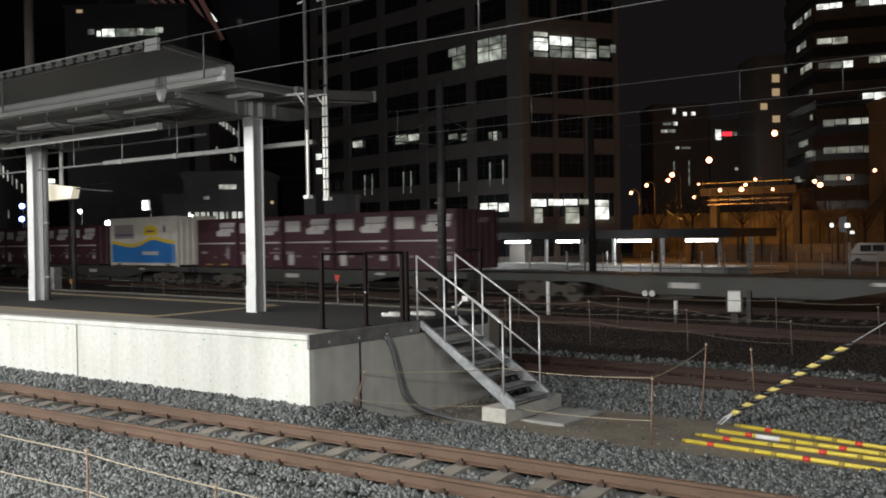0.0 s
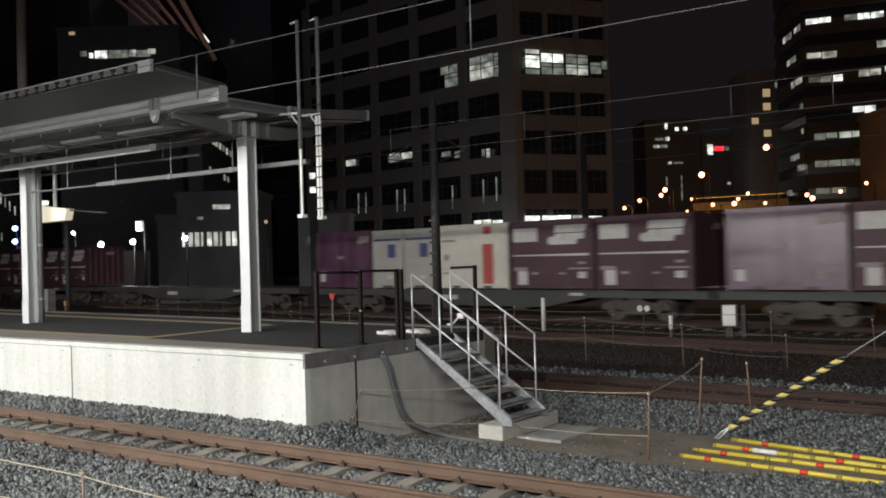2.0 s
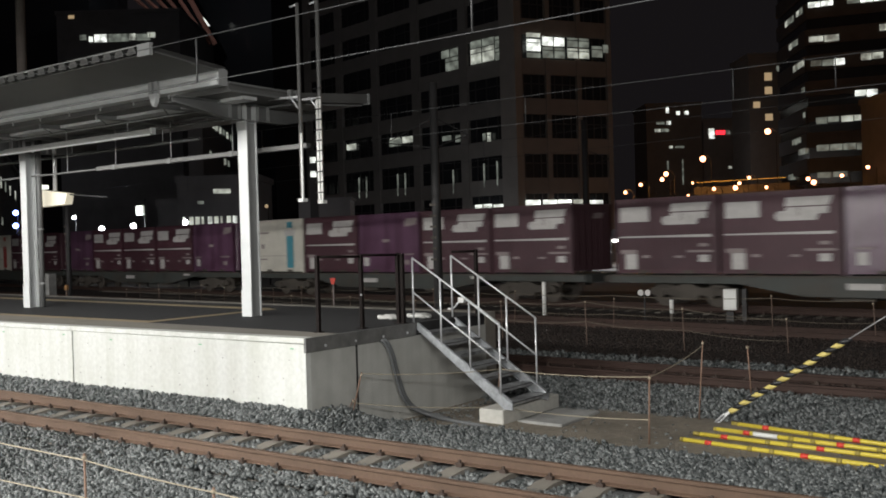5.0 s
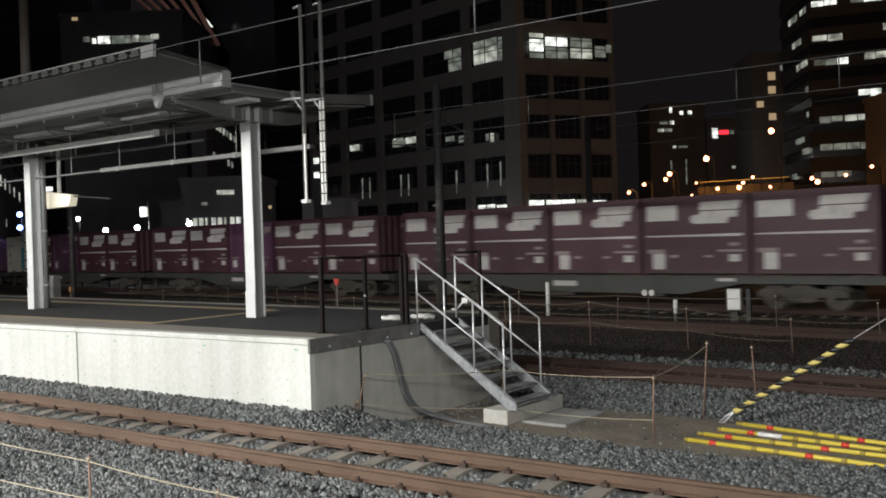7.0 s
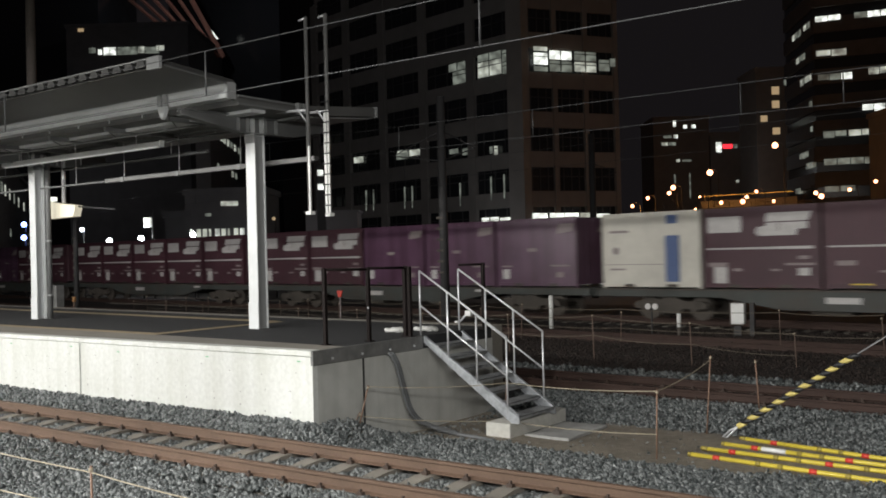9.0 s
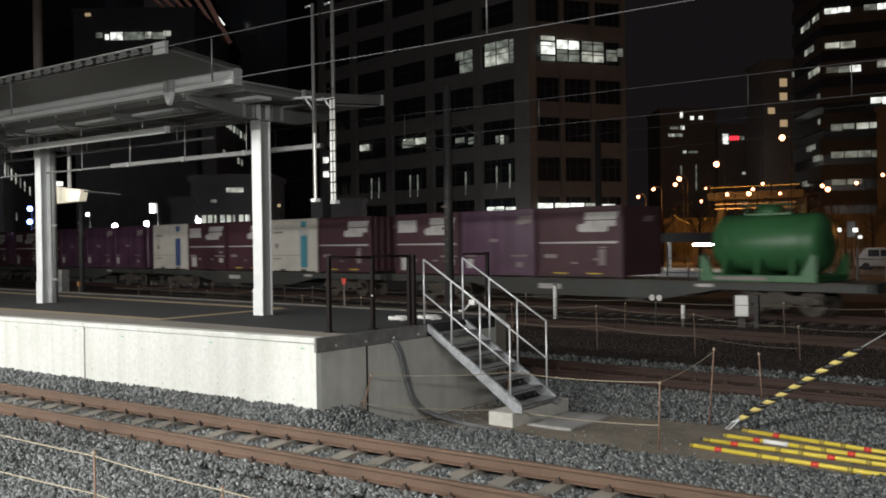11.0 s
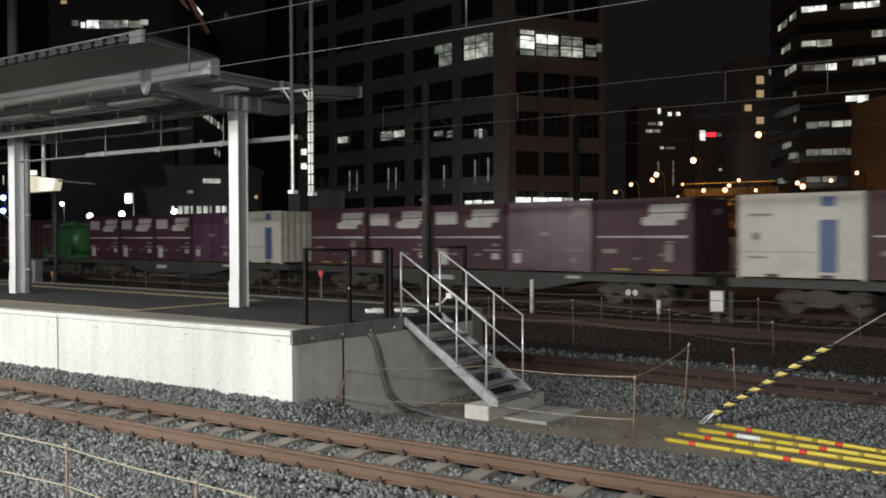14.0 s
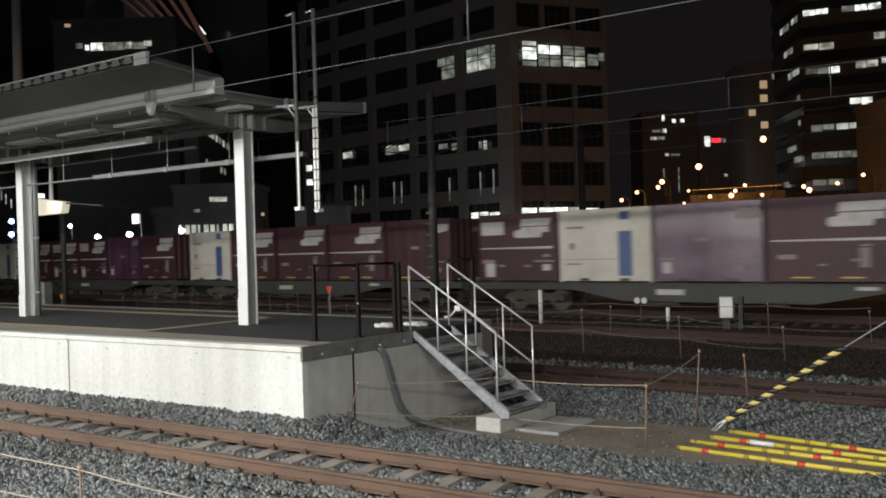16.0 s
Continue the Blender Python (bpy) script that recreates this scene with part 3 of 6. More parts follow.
# ---- footing, slab ----
tagged(boxed("footing_block", M["block"], None, -8.32, 12.18, -0.55, -7.88, 13.9, -0.21, bevel=0.012), "pale concrete footing under the stairs' foot", "concrete block")
tagged(boxed("paving_slab", M["slab"], None, -7.83, 12.5, -0.5, -7.05, 13.75, -0.4, bevel=0.01), "grey concrete slab lying flat on the earth", "slab")

# ---- goods train ----
P = 3.812
ZB = 1.057


def marks(bm, x0, z0, x1, z1, y=-0.012):
    box(bm, x0, y, z0, x1, y + 0.006, z1)


def container_shell(t, material, length, h=2.5, d=2.45, ribs=0):
    """Body with a folded side wall, corner posts, rails, and the ribbed end."""
    pts = [(length, 0.03)]
    if ribs:
        step = (length - 0.24) / ribs
        for i in range(ribs - 1, -1, -1):
            x = 0.12 + step * i
            pts += [(x + step * 0.85, 0.03), (x + step * 0.75, 0.018), (x + step * 0.35, 0.018), (x + step * 0.25, 0.03)]
    pts += [(0, 0.03), (0, d), (length, d)]
    for k in range(5, -1, -1):
        y = 0.2 + k * 0.37
        pts += [(length, y + 0.2), (length + 0.03, y + 0.17), (length + 0.03, y + 0.03), (length, y)]
    bm = bmesh.new()
    prism(bm, pts, 2, 0.1, h - 0.03)
    part("body", bm, material, t)
    for x in (0, length - 0.09):
        boxed("corner_post", material, t, x, -0.004, 0.0, x + 0.09, 0.1, h)
    boxed("top_rail", material, t, 0.09, 0.0, h - 0.11, length - 0.09, 0.06, h)
    boxed("bottom_rail", material, t, 0.09, 0.0, 0.05, length - 0.09, 0.06, 0.17)
    for x in (0.85, length - 1.25):
        boxed("fork_pocket", M["under"], t, x, -0.003, 0.055, x + 0.4, 0.02, 0.145)


def bar(t, x0, z0, x1, z1, material, name="lettering_bar", label="", y=-0.008):
    boxed(name, M[material], t, x0, y, z0, x1, y + 0.012 if y > -0.007 else 0.004, z1, label=label)


LEN = 3.715
park = pose(0, -400, -30)


def maroon(kind):
    label = {"R": "maroon steel goods container with white panel, emblem and stripe", "L": "maroon steel goods container with white emblem and stripe",
             "M": "glossy maroon goods container with a small emblem", "N": "plain maroon goods container with a small emblem"}[kind]
    t = thing("goods_container", label, "container", park, "containers on the train")
    container_shell(t, M["gloss"] if kind == "M" else M["maroon"], LEN, ribs={"M": 0, "N": 5}.get(kind, 13))
    if kind == "R":
        bar(t, 0.17, 1.74, 1.28, 2.23, "mark", "white_panel", "white lettered panel")
    if kind in "RL":
        x = 0.0 if kind == "R" else 0.08
        bm = bmesh.new()
        prism(bm, [(x + 2.06, 2.03), (x + 2.12, 2.29), (x + 3.48, 2.29), (x + 3.36, 2.03)], 1, -0.008, 0.004)
        part("emblem", bm, M["mark"], t, "white slanted upper block of the emblem")
        bm = bmesh.new()
        prism(bm, [(x + 1.77, 1.68), (x + 1.86, 1.61), (x + 3.0, 1.61), (x + 3.06, 1.79), (x + 3.34, 1.79), (x + 3.36, 1.995), (x + 2.1, 1.995), (x + 2.06, 1.89), (x + 1.84, 1.89), (x + 1.76, 1.8)], 1, -0.008, 0.004)
        part("emblem", bm, M["mark"], t, "white slanted lower block of the emblem")
        bar(t, x + 2.45, 1.74, x + 2.5, 2.0, "faded", "emblem_line", y=-0.012)
        bm = bmesh.new()
        prism(bm, [(0.12, 1.225), (3.5, 1.2), (3.5, 1.285), (0.12, 1.265)], 1, -0.008, 0.004)
        part("stripe", bm, M["mark"], t, "white stripe along the side")
    else:
        bm = bmesh.new()
        prism(bm, [(2.85, 1.93), (3.05, 1.93), (3.55, 2.0), (3.62, 2.26), (2.98, 2.26), (2.92, 2.15)], 1, -0.008, 0.004)
        part("emblem", bm, M["mark" if kind == "N" else "faded"], t, "small faded emblem")
    if kind == "R":
        bar(t, 0.36, 0.18, 0.8, 0.68, "mark", "data_plate", "pale data plate")
        bar(t, 0.17, 0.69, 0.8, 0.82, "faded")
        for b in ((2.65, 0.72, 3.55, 0.79), (3.05, 0.9, 3.38, 1.0), (2.2, 0.55, 2.5, 0.62), (1.0, 0.55, 1.28, 0.64)):
            bar(t, *b, "faded")
        bar(t, 3.05, 0.42, 3.4, 0.64, "mark", "data_plate", "small white plate")
    elif kind == "L":
        bar(t, 2.72, 0.45, 3.0, 1.0, "faded", "data_plate", "pale data plate")
        bar(t, 0.35, 0.7, 0.9, 0.84, "faded")
        for b in ((2.5, 0.62, 2.68, 0.7), (2.75, 1.04, 3.05, 1.1), (1.55, 0.5, 1.8, 0.56)):
            bar(t, *b, "faded")
    else:
        bar(t, 0.3, 0.3, 0.62, 0.66, "mark" if kind == "M" else "faded", "data_plate", "pale data plate")
        for b in ((2.55, 0.75, 3.35, 0.81), (2.8, 0.36, 3.12, 0.55), (1.5, 1.3, 1.9, 1.42), (0.25, 0.74, 0.75, 0.8)):
            bar(t, *b, "faded")
    if kind in "LN":
        for x in (0.75, 2.2):
            boxed("pocket_trim", M["sun_yellow"], t, x, -0.006, 0.15, x + 0.62, 0.01, 0.185, label="yellow fork pocket trim")
    # emblem on the end wall
    bm = bmesh.new()
    prism(bm, [(1.2, 1.95), (1.75, 1.95), (1.9, 2.15), (1.35, 2.15)], 0, LEN + 0.02, LEN + 0.034)
    part("end_emblem", bm, M["faded"], t, "faded emblem on the end wall")
    return t


def cream(panel, word):
    t = thing("goods_container", "cream white goods container with a " + word + " upright panel", "container", park, "containers on the train")
    container_shell(t, M["cream"], LEN, ribs=16)
    bar(t, 2.45, 0.22, 2.95, 1.72, panel, "colour_panel", word + " door panel")
    bar(t, 2.5, 2.1, 2.9, 2.38, panel, "colour_panel", word + " top panel")
    if word == "teal":
        bar(t, 2.3, 1.74, 3.1, 2.02, "mark", "reflective_plate", "bright white plate")
    bm = bmesh.new()
    tube(bm, [(0.55, -0.008, 1.25), (0.55, 0.004, 1.25)], 0.13, 12)
    part("round_mark", bm, M["faded"], t, "small round mark")
    for b in ((0.3, 1.85, 1.05, 1.93), (0.3, 0.6, 0.9, 0.66), (0.1, 0.78, 2.4, 0.80)):
        bar(t, *b, "faded")
    return t


def small_grey():
    t = thing("goods_container", "small light grey goods container with a navy top band", "container", park, "containers on the train")
    container_shell(t, M["grey"], 1.84, h=2.45)
    bar(t, 0.1, 2.0, 1.75, 2.09, "navy", "band", "navy band", y=0.0)
    bar(t, 0.95, 1.3, 1.4, 1.85, "navy", "square_mark", "navy square mark", y=0.0)
    bar(t, 0.9, 0.42, 1.25, 0.58, "mark", "label_plate", y=0.0)
    return t


def long_white():
    t = thing("goods_container", "white container with blue base and yellow wave graphic", "container", park)
    container_shell(t, M["cream"], 7.75, h=2.8)
    n = 30

    def wave(u):
        return 1.22 + 0.14 * math.cos(u * 5.0 + 0.9) - 0.12 * u + 0.42 * math.exp(-((u - 0.66) / 0.19) ** 2)

    lo = [(0.12 + 7.3 * i / n, 0.2) for i in range(n + 1)]
    hi = [(0.12 + 7.3 * i / n, wave(i / n)) for i in range(n + 1)]
    bm = bmesh.new()
    prism(bm, lo + hi[::-1], 1, 0.016, 0.034)
    part("blue_wave", bm, M["brightblue"], t, "bright blue lower wave")
    bm = bmesh.new()
    hi2 = [(x, z + 0.2) for x, z in hi]
    prism(bm, hi + hi2[::-1], 1, 0.014, 0.034)
    part("yellow_wave", bm, M["sun_yellow"], t, "yellow wave band")
    bm = bmesh.new()
    prism(bm, [(3.95, 1.75), (4.1, 2.2), (4.35, 2.32), (5.2, 2.32), (5.5, 2.2), (5.6, 1.75)], 1, 0.018, 0.034)
    part("yellow_crest", bm, M["sun_yellow"], t, "yellow crest")
    bar(t, 0.5, 1.6, 2.8, 2.4, "faded", "picture_panel", "grey picture panel", y=0.016)
    bar(t, 0.5, 1.75, 2.8, 1.85, "navy", "picture_line", y=0.012)
    bar(t, 4.3, 1.95, 5.2, 2.03, "navy", y=0.012)
    bar(t, 6.2, 1.9, 6.4, 2.3, "navy", y=0.012)
    for x in (7.2, 7.5):
        tubed("lock_rod", M["galv"], t, [(x, 0.012, 0.2), (x, 0.012, 2.45)], 0.02, 6)
    bar(t, 3.8, 0.65, 5.6, 0.85, "mark", y=0.012)
    return t


def tank():
    t = thing("tank_container", "short green cylindrical tank container on a saddle frame", "container", park)
    bm = bmesh.new()
    tube(bm, [(x, 1.22, 1.16) for x in (0.06, 0.14, 0.32, 3.4, 3.58, 3.66)], [0.35, 0.7, 0.9, 0.9, 0.7, 0.35], 24)
    part("vessel", bm, M["green"], t)
    for y in (0.0, 2.3):
        boxed("side_rail", M["green"], t, 0, y, 0, 3.72, y + 0.12, 0.2, bevel=0.01)
    for x in (0.0, 3.6):
        boxed("end_rail", M["green"], t, x, 0.12, 0.0, x + 0.12, 2.3, 0.18, bevel=0.01)
        for y in (0.0, 2.3):
            bm = bmesh.new()
            a, b = (x, x + 0.12) if x == 0 else (x + 0.12, x)
            prism(bm, [(a, 0.2), (a, 0.75), (b, 0.85), (b + (0.35 if x == 0 else -0.35), 0.2)], 1, y + 0.01, y + 0.11)
            part("corner_gusset", bm, M["green"], t)
    for x in (0.7, 1.8, 2.9):
        bm = bmesh.new()
        prism(bm, [(0.1, 0.12), (2.34, 0.12), (2.1, 0.75), (1.22, 0.36), (0.34, 0.75)], 0, x - 0.05, x + 0.05)
        part("saddle", bm, M["green"], t)
    for x in (0.65, 3.05):
        bm = bmesh.new()
        tube(bm, [(x, 1.22, 1.16), (x + 0.06, 1.22, 1.16)], 0.915, 24)
        part("hoop", bm, M["green"], t)
    tubed("manhole", M["green"], t, [(1.75, 1.22, 1.98), (1.75, 1.22, 2.3)], 0.4, 14)
    boxed("top_platform", M["green"], t, 1.15, 0.8, 2.02, 2.6, 1.66, 2.08)
    for x in (1.15, 2.56):
        for y in (0.8, 1.62):
            boxed("guard_post", M["green"], t, x, y, 2.08, x + 0.04, y + 0.04, 2.36)
    tubed("guard_rail", M["green"], t, [(1.15, 0.82, 2.35), (2.6, 0.82, 2.35)], 0.02, 6)
    bar(t, 0.5, 0.05, 2.2, 0.15, "faded", "lettering_bar", y=-0.006)
    return t


def wagon():
    t = thing("container_wagon", "grey-green flat container wagon with fish-belly side sills and dark bogies", "railway wagon", park, "wagons of the train")
    for y in (0.12, 2.2):
        bm = bmesh.new()
        prism(bm, [(-0.35, -0.02), (-0.35, -0.27), (4.3, -0.27), (6.3, -0.62), (12.8, -0.62), (14.8, -0.27), (19.4, -0.27), (19.4, -0.02)], 1, y, y + 0.14)
        part("side_sill", bm, M["wagon"], t)
    bm = bmesh.new()
    box(bm, -0.4, 0.1, -0.06, 19.45, 2.36, -0.015)
    box(bm, -0.45, 0.3, -0.3, -0.3, 2.1, -0.02)
    box(bm, 19.35, 0.3, -0.3, 19.5, 2.1, -0.02)
    part("deck", bm, M["wagon"], t)
    for x in (0.6, 3.1, 4.4, 6.9, 8.2, 10.7, 12.0, 14.5, 15.8, 18.3):
        boxed("lock_plate", M["under"], t, x - 0.12, 0.05, -0.06, x + 0.5, 0.25, 0.0)
    for x in (2.4, 16.6):
        bm = bmesh.new()
        prism(bm, [(x - 1.35, -0.52), (x - 1.2, -0.42), (x - 0.5, -0.42), (x - 0.3, -0.34), (x + 0.3, -0.34), (x + 0.5, -0.42), (x + 1.2, -0.42), (x + 1.35, -0.52), (x + 1.35, -0.66), (x + 0.5, -0.66), (x + 0.3, -0.82), (x - 0.3, -0.82), (x - 0.5, -0.66), (x - 1.35, -0.66)], 1, 0.28, 0.44)
        for dx in (-0.9, 0.9):
            tube(bm, [(x + dx, 0.2, -0.6), (x + dx, 0.46, -0.6)], 0.16, 10)
        box(bm, x - 0.25, 0.3, -0.6, x + 0.25, 2.1, -0.3)
        b = part("bogie", bm, M["under"], t, "dark cast bogie frame")
        for dx in (-0.95, 0.95):
            bm = bmesh.new()
            for y in (0.62, 1.69):
                tube(bm, [(x + dx, y, -0.65), (x + dx, y + 0.12, -0.65)], 0.405, 20)
            tube(bm, [(x + dx, 0.6, -0.65), (x + dx, 1.8, -0.65)], 0.08, 8)
            part("wheelset", bm, M["under"], b)
    boxed("coupler", M["under"], t, 19.45, 1.1, -0.3, 19.98, 1.3, -0.1, bevel=0.02)
    boxed("coupler", M["under"], t, -0.95, 1.1, -0.3, -0.4, 1.3, -0.1, bevel=0.02)
    boxed("brake_box", M["under"], t, 7.0, 0.5, -0.75, 8.2, 1.2, -0.35)
    tubed("air_tank", M["under"], t, [(9.0, 0.6, -0.5), (10.4, 0.6, -0.5)], 0.18, 12)
    boxed("brake_box", M["under"], t, 11.2, 0.4, -0.72, 11.9, 1.0, -0.35)
    boxed("lettering_bar", M["mark"], t, 7.6, 0.108, -0.4, 8.6, 0.125, -0.22, label="pale lettering bar")
    boxed("lettering_bar", M["mark"], t, 14.0, 0.108, -0.2, 14.6, 0.125, -0.1, label="pale lettering bar")
    boxed("deck_edge", M["under"], t, -0.35, 0.06, -0.06, 19.4, 0.1, -0.02)
    return t


KINDS = {"R": maroon("R"), "L": maroon("L"), "M": maroon("M"), "N": maroon("N"), "B": cream("blue", "blue"), "T": cream("teal", "teal"), "D": cream("redpanel", "red"),
         "G": small_grey(), "S": long_white(), "K": tank()}
WAGON = wagon()
# each wagon: where its first container stands along the train at the start, and its load, slot by slot
LOADS = [
    (-64.8, "0R 1R 2R 3R 4R"),
    (-44.4, "0.39R 1.39R 2.82S"),
    (-23.85, "0L 1R 2R 3R 4R"),
    (-3.1, ""),
    (17.78, "0M 1G 1.5G 2D 3R 4R"),
    (37.84, "0M 1R 2R 3R 4M"),
    (58.8, "0T 1R 2M 3R 4R"),
    (79.58, "0R 1R 2M 3R 4R"),
    (100.1, "0R 1R 2R 3R 4R"),
    (120.65, "0R 1R 2M 3M 4M"),
    (140.7, "0B 1R 2L 3T 4L"),
    (161.2, "0R 1M 2L 3.73K"),
    (181.72, "0R 1R 2R 3M 4B"),
    (202.86, "0L 1R 2R 3M 4L"),
    (223.34, "0B 1L 2L 3L 4N"),
    (243.74, "0R 1B 2M 3L 4R"),
]
TRAIN = []
used = set()


def take(src):
    """The first use takes the thing itself, later ones a copy."""
    if src.name in used:
        return copy_thing(src, park)
    used.add(src.name)
    return src


for u, load in LOADS:
    TRAIN.append((take(WAGON), u, ZB))
    for word in load.split():
        TRAIN.append((take(KINDS[word[-1]]), u + float(word[:-1]) * P, ZB))
# metres run by the train, time by time
RUN = [(0, 0), (0.5, -8.0), (1, -15.84), (1.5, -23.37), (2, -31.09), (2.5, -38.64), (3, -46.39), (3.5, -53.93), (4, -61.61), (5.25, -80.95), (6.5, -100.25),
       (7, -107.9), (7.5, -115.56), (8, -123.4), (8.5, -131.03), (9, -138.81), (9.5, -146.43), (10.75, -165.9), (12, -185.34), (12.5, -193.05), (13, -200.3),
       (13.5, -208.1), (14, -215.83), (14.5, -223.69), (15, -231.45), (15.5, -239.17), (16, -247.04)]

# ---- overhead wires ----
def wire_set(label, y, messenger, contact, x0, x1, droppers, rz=0.0, ox=0.0):
    t = thing("overhead_wire", label, "wire", pose(ox, y, 0, 0, 0, rz))
    tubed("messenger_wire", M["wire"], t, [(x0, 0, messenger), (x1, 0, messenger)], 0.0065, 6)
    tubed("contact_wire", M["wire"], t, [(x0, 0, contact), (x1, 0, contact)], 0.006, 6)
    for x in (x0, x1):
        tubed("end_post", M["pole"], t, [(x, 0.6, -0.4), (x, 0.6, messenger + 1)], 0.14, 8)
        tubed("bracket", M["pole"], t, [(x, 0.6, messenger), (x, 0, messenger)], 0.03, 6)
        tubed("bracket", M["pole"], t, [(x, 0.6, contact), (x, 0, contact)], 0.03, 6)
    for x in droppers:
        tubed("dropper", M["wire"], t, [(x, 0, contact), (x, 0, messenger)], 0.011, 6)


wire_set("thin overhead wires above the near track", 8.3, 5.15, 4.56, -90, 40, (-10.0, -5.62, -15, -20, 0, 5))
wire_set("thin overhead wires above the second track", 16.0, 5.14, 4.62, -90, 40, (-9.64, -5.55, -3.9, -13, -17, 0, 4))
wire_set("thin overhead wires above the goods track", 31.0, 6.2, 5.5, -90, 40, (-4, -9, -14, -20, -26), TH, -17)


def mast(label, x, y, r, h, z=-0.3, arms=(), paint="pole"):
    t = thing("overhead_mast", label, "mast", pose(x, y, z))
    tubed("shaft", M[paint], t, [(0, 0, 0), (0, 0, h)], [r, r * 0.85], 12)
    for a, ln in arms:
        tubed("arm", M["pole"], t, [(0, 0, a), (ln, -0.3, a + 0.25)], 0.02, 6)
        tubed("arm", M["pole"], t, [(0, 0, a + 0.9), (ln, -0.3, a + 0.25)], 0.016, 6)
    for k in range(6):
        boxed("band", M["under"], t, -r * 1.02, -r * 1.05, 2.1 + 0.32 * k, r * 0.5, -r * 0.8, 2.16 + 0.32 * k)


mast("dark round overhead mast behind the stairs", -16.75, 22.6, 0.14, 7.3, arms=((5.4, -1.6), (5.4, 1.4)))
mast("dark round overhead mast by the far shelter", -24.6, 47.0, 0.2, 9.0, arms=((6.5, 1.6),))
mast("grey tubular mast rising behind the canopy", -32.45, 19.0, 0.19, 13.0, paint="under")
mast("thin dark mast beside the yard", -37.8, 24.0, 0.11, 4.6)

# ---- hanging posts at the canopy's end ----
for i, (x, y, top, bottom) in enumerate(((-12.26, 12.5, 6.75, 3.2), (-12.12, 12.86, 6.85, 3.17))):
    t = thing("hanging_post", "pale steel hanging post fixed to the canopy's end", "post", None, "hanging posts")
    # dark shaft and white lower strips paint how light falls along the post
    if i == 0:
        tubed("shaft", M["roof"], t, [(x - 0.01, y, bottom), (x - 0.01, y, top)], 0.035)
        boxed("guard_strip", M["white"], t, x + 0.022, y - 0.05, bottom, x + 0.055, y - 0.02, bottom + 1.2, label="white strip standing in for the lit lower part")
    else:
        tubed("shaft", M["roof"], t, [(x, y, bottom), (x, y, top)], 0.04)
        for o in (-0.045, 0.03):
            boxed("guard_strip", M["white"], t, x + o, y - 0.06, bottom, x + o + 0.042, y - 0.04, bottom + 1.9, label="white strip standing in for the lit lower part")
        for k in range(11):
            z = bottom + 0.16 + 0.19 * k
            tubed("rung", M["black"], t, [(x - 0.09, y - 0.07, z), (x + 0.09, y - 0.07, z)], 0.012, 6)
    boxed("foot_plate", M["white"], t, x - 0.06, y - 0.06, bottom - 0.04, x + 0.06, y + 0.06, bottom + 0.02)
    tubed("strut", M["galv"], t, [(x, y, 4.8), (x - 0.15, y - 0.12, 5.08)], 0.018, 6)
    tubed("strut", M["galv"], t, [(x - 0.02, y, 5.06), (CX - 0.3, y, 5.1)], 0.025, 6)
    tubed("arm", M["galv"], t, [(x, y, top - 0.02), (x - 0.14, y - 0.05, top - 0.06)], 0.02, 6)

# ---- tubes and conduits under the canopy ----
for x0, x1, y, z in ((-21.99, -16.0, 12.1, 4.72), (-29.8, -23.5, 12.25, 4.72), (-38, -31.5, 12.5, 4.72)):
    t = thing("tube_light", "long white unlit-looking tube light casing under the canopy", "light", None, "canopy lights")
    boxed("casing", M["casing"], t, x0, y - 0.05, z - 0.02, x1, y + 0.05, z + 0.08, bevel=0.015)
    boxed("end_socket", M["steel"], t, x1 - 0.01, y - 0.055, z - 0.04, x1 + 0.04, y + 0.055, z + 0.09)
    boxed("diffuser", principled("dim_diffuser", (0.8, 0.8, 0.78), 0.5, emit=(0.95, 1.0, 0.97), power=0.1), t, x0 + 0.1, y - 0.035, z - 0.045, x1 - 0.1, y + 0.035, z - 0.022)
    for x in (x0 + 0.8, (x0 + x1) / 2, x1 - 0.8):
        tubed("hanger", M["galv"], t, [(x, y, z + 0.08), (x, y, 5.2)], 0.01, 6)
for x0, x1, y, z, r in ((-60, -18.85, 12.78, 4.2, 0.022), (-60, -15.9, 13.2, 4.66, 0.035), (-60, -14.2, 11.75, 4.92, 0.02), (-60, -14.2, 13.0, 4.95, 0.025)):
    t = thing("conduit", "grey steel cable conduit slung under the canopy", "conduit", None, "conduits")
    tubed("pipe", M["girder"], t, [(x0, y, z), (x1, y, z)], r, 8)
    for k in range(9):
        x = x1 - 1.2 - 3.4 * k
        tubed("hanger", M["galv"], t, [(x, y, z + r), (x, y, 5.2)], 0.009, 6)

t = thing("cable_tray", "pale grey steel cable tray slung under the canopy", "cable tray")
# dark roof grey puts the canopy's shade into the pale tray
boxed("tray", M["roof"], t, -18.85, 12.72, 4.16, -12.35, 12.84, 4.25, bevel=0.008)
for k in range(4):
    tubed("hanger", M["galv"], t, [(-18.2 + 1.9 * k, 12.78, 4.24), (-18.2 + 1.9 * k, 12.78, 5.0)], 0.009, 6)
    boxed("joint_cover", M["girder"], t, -18.25 + 1.9 * k, 12.71, 4.15, -18.15 + 1.9 * k, 12.85, 4.257)

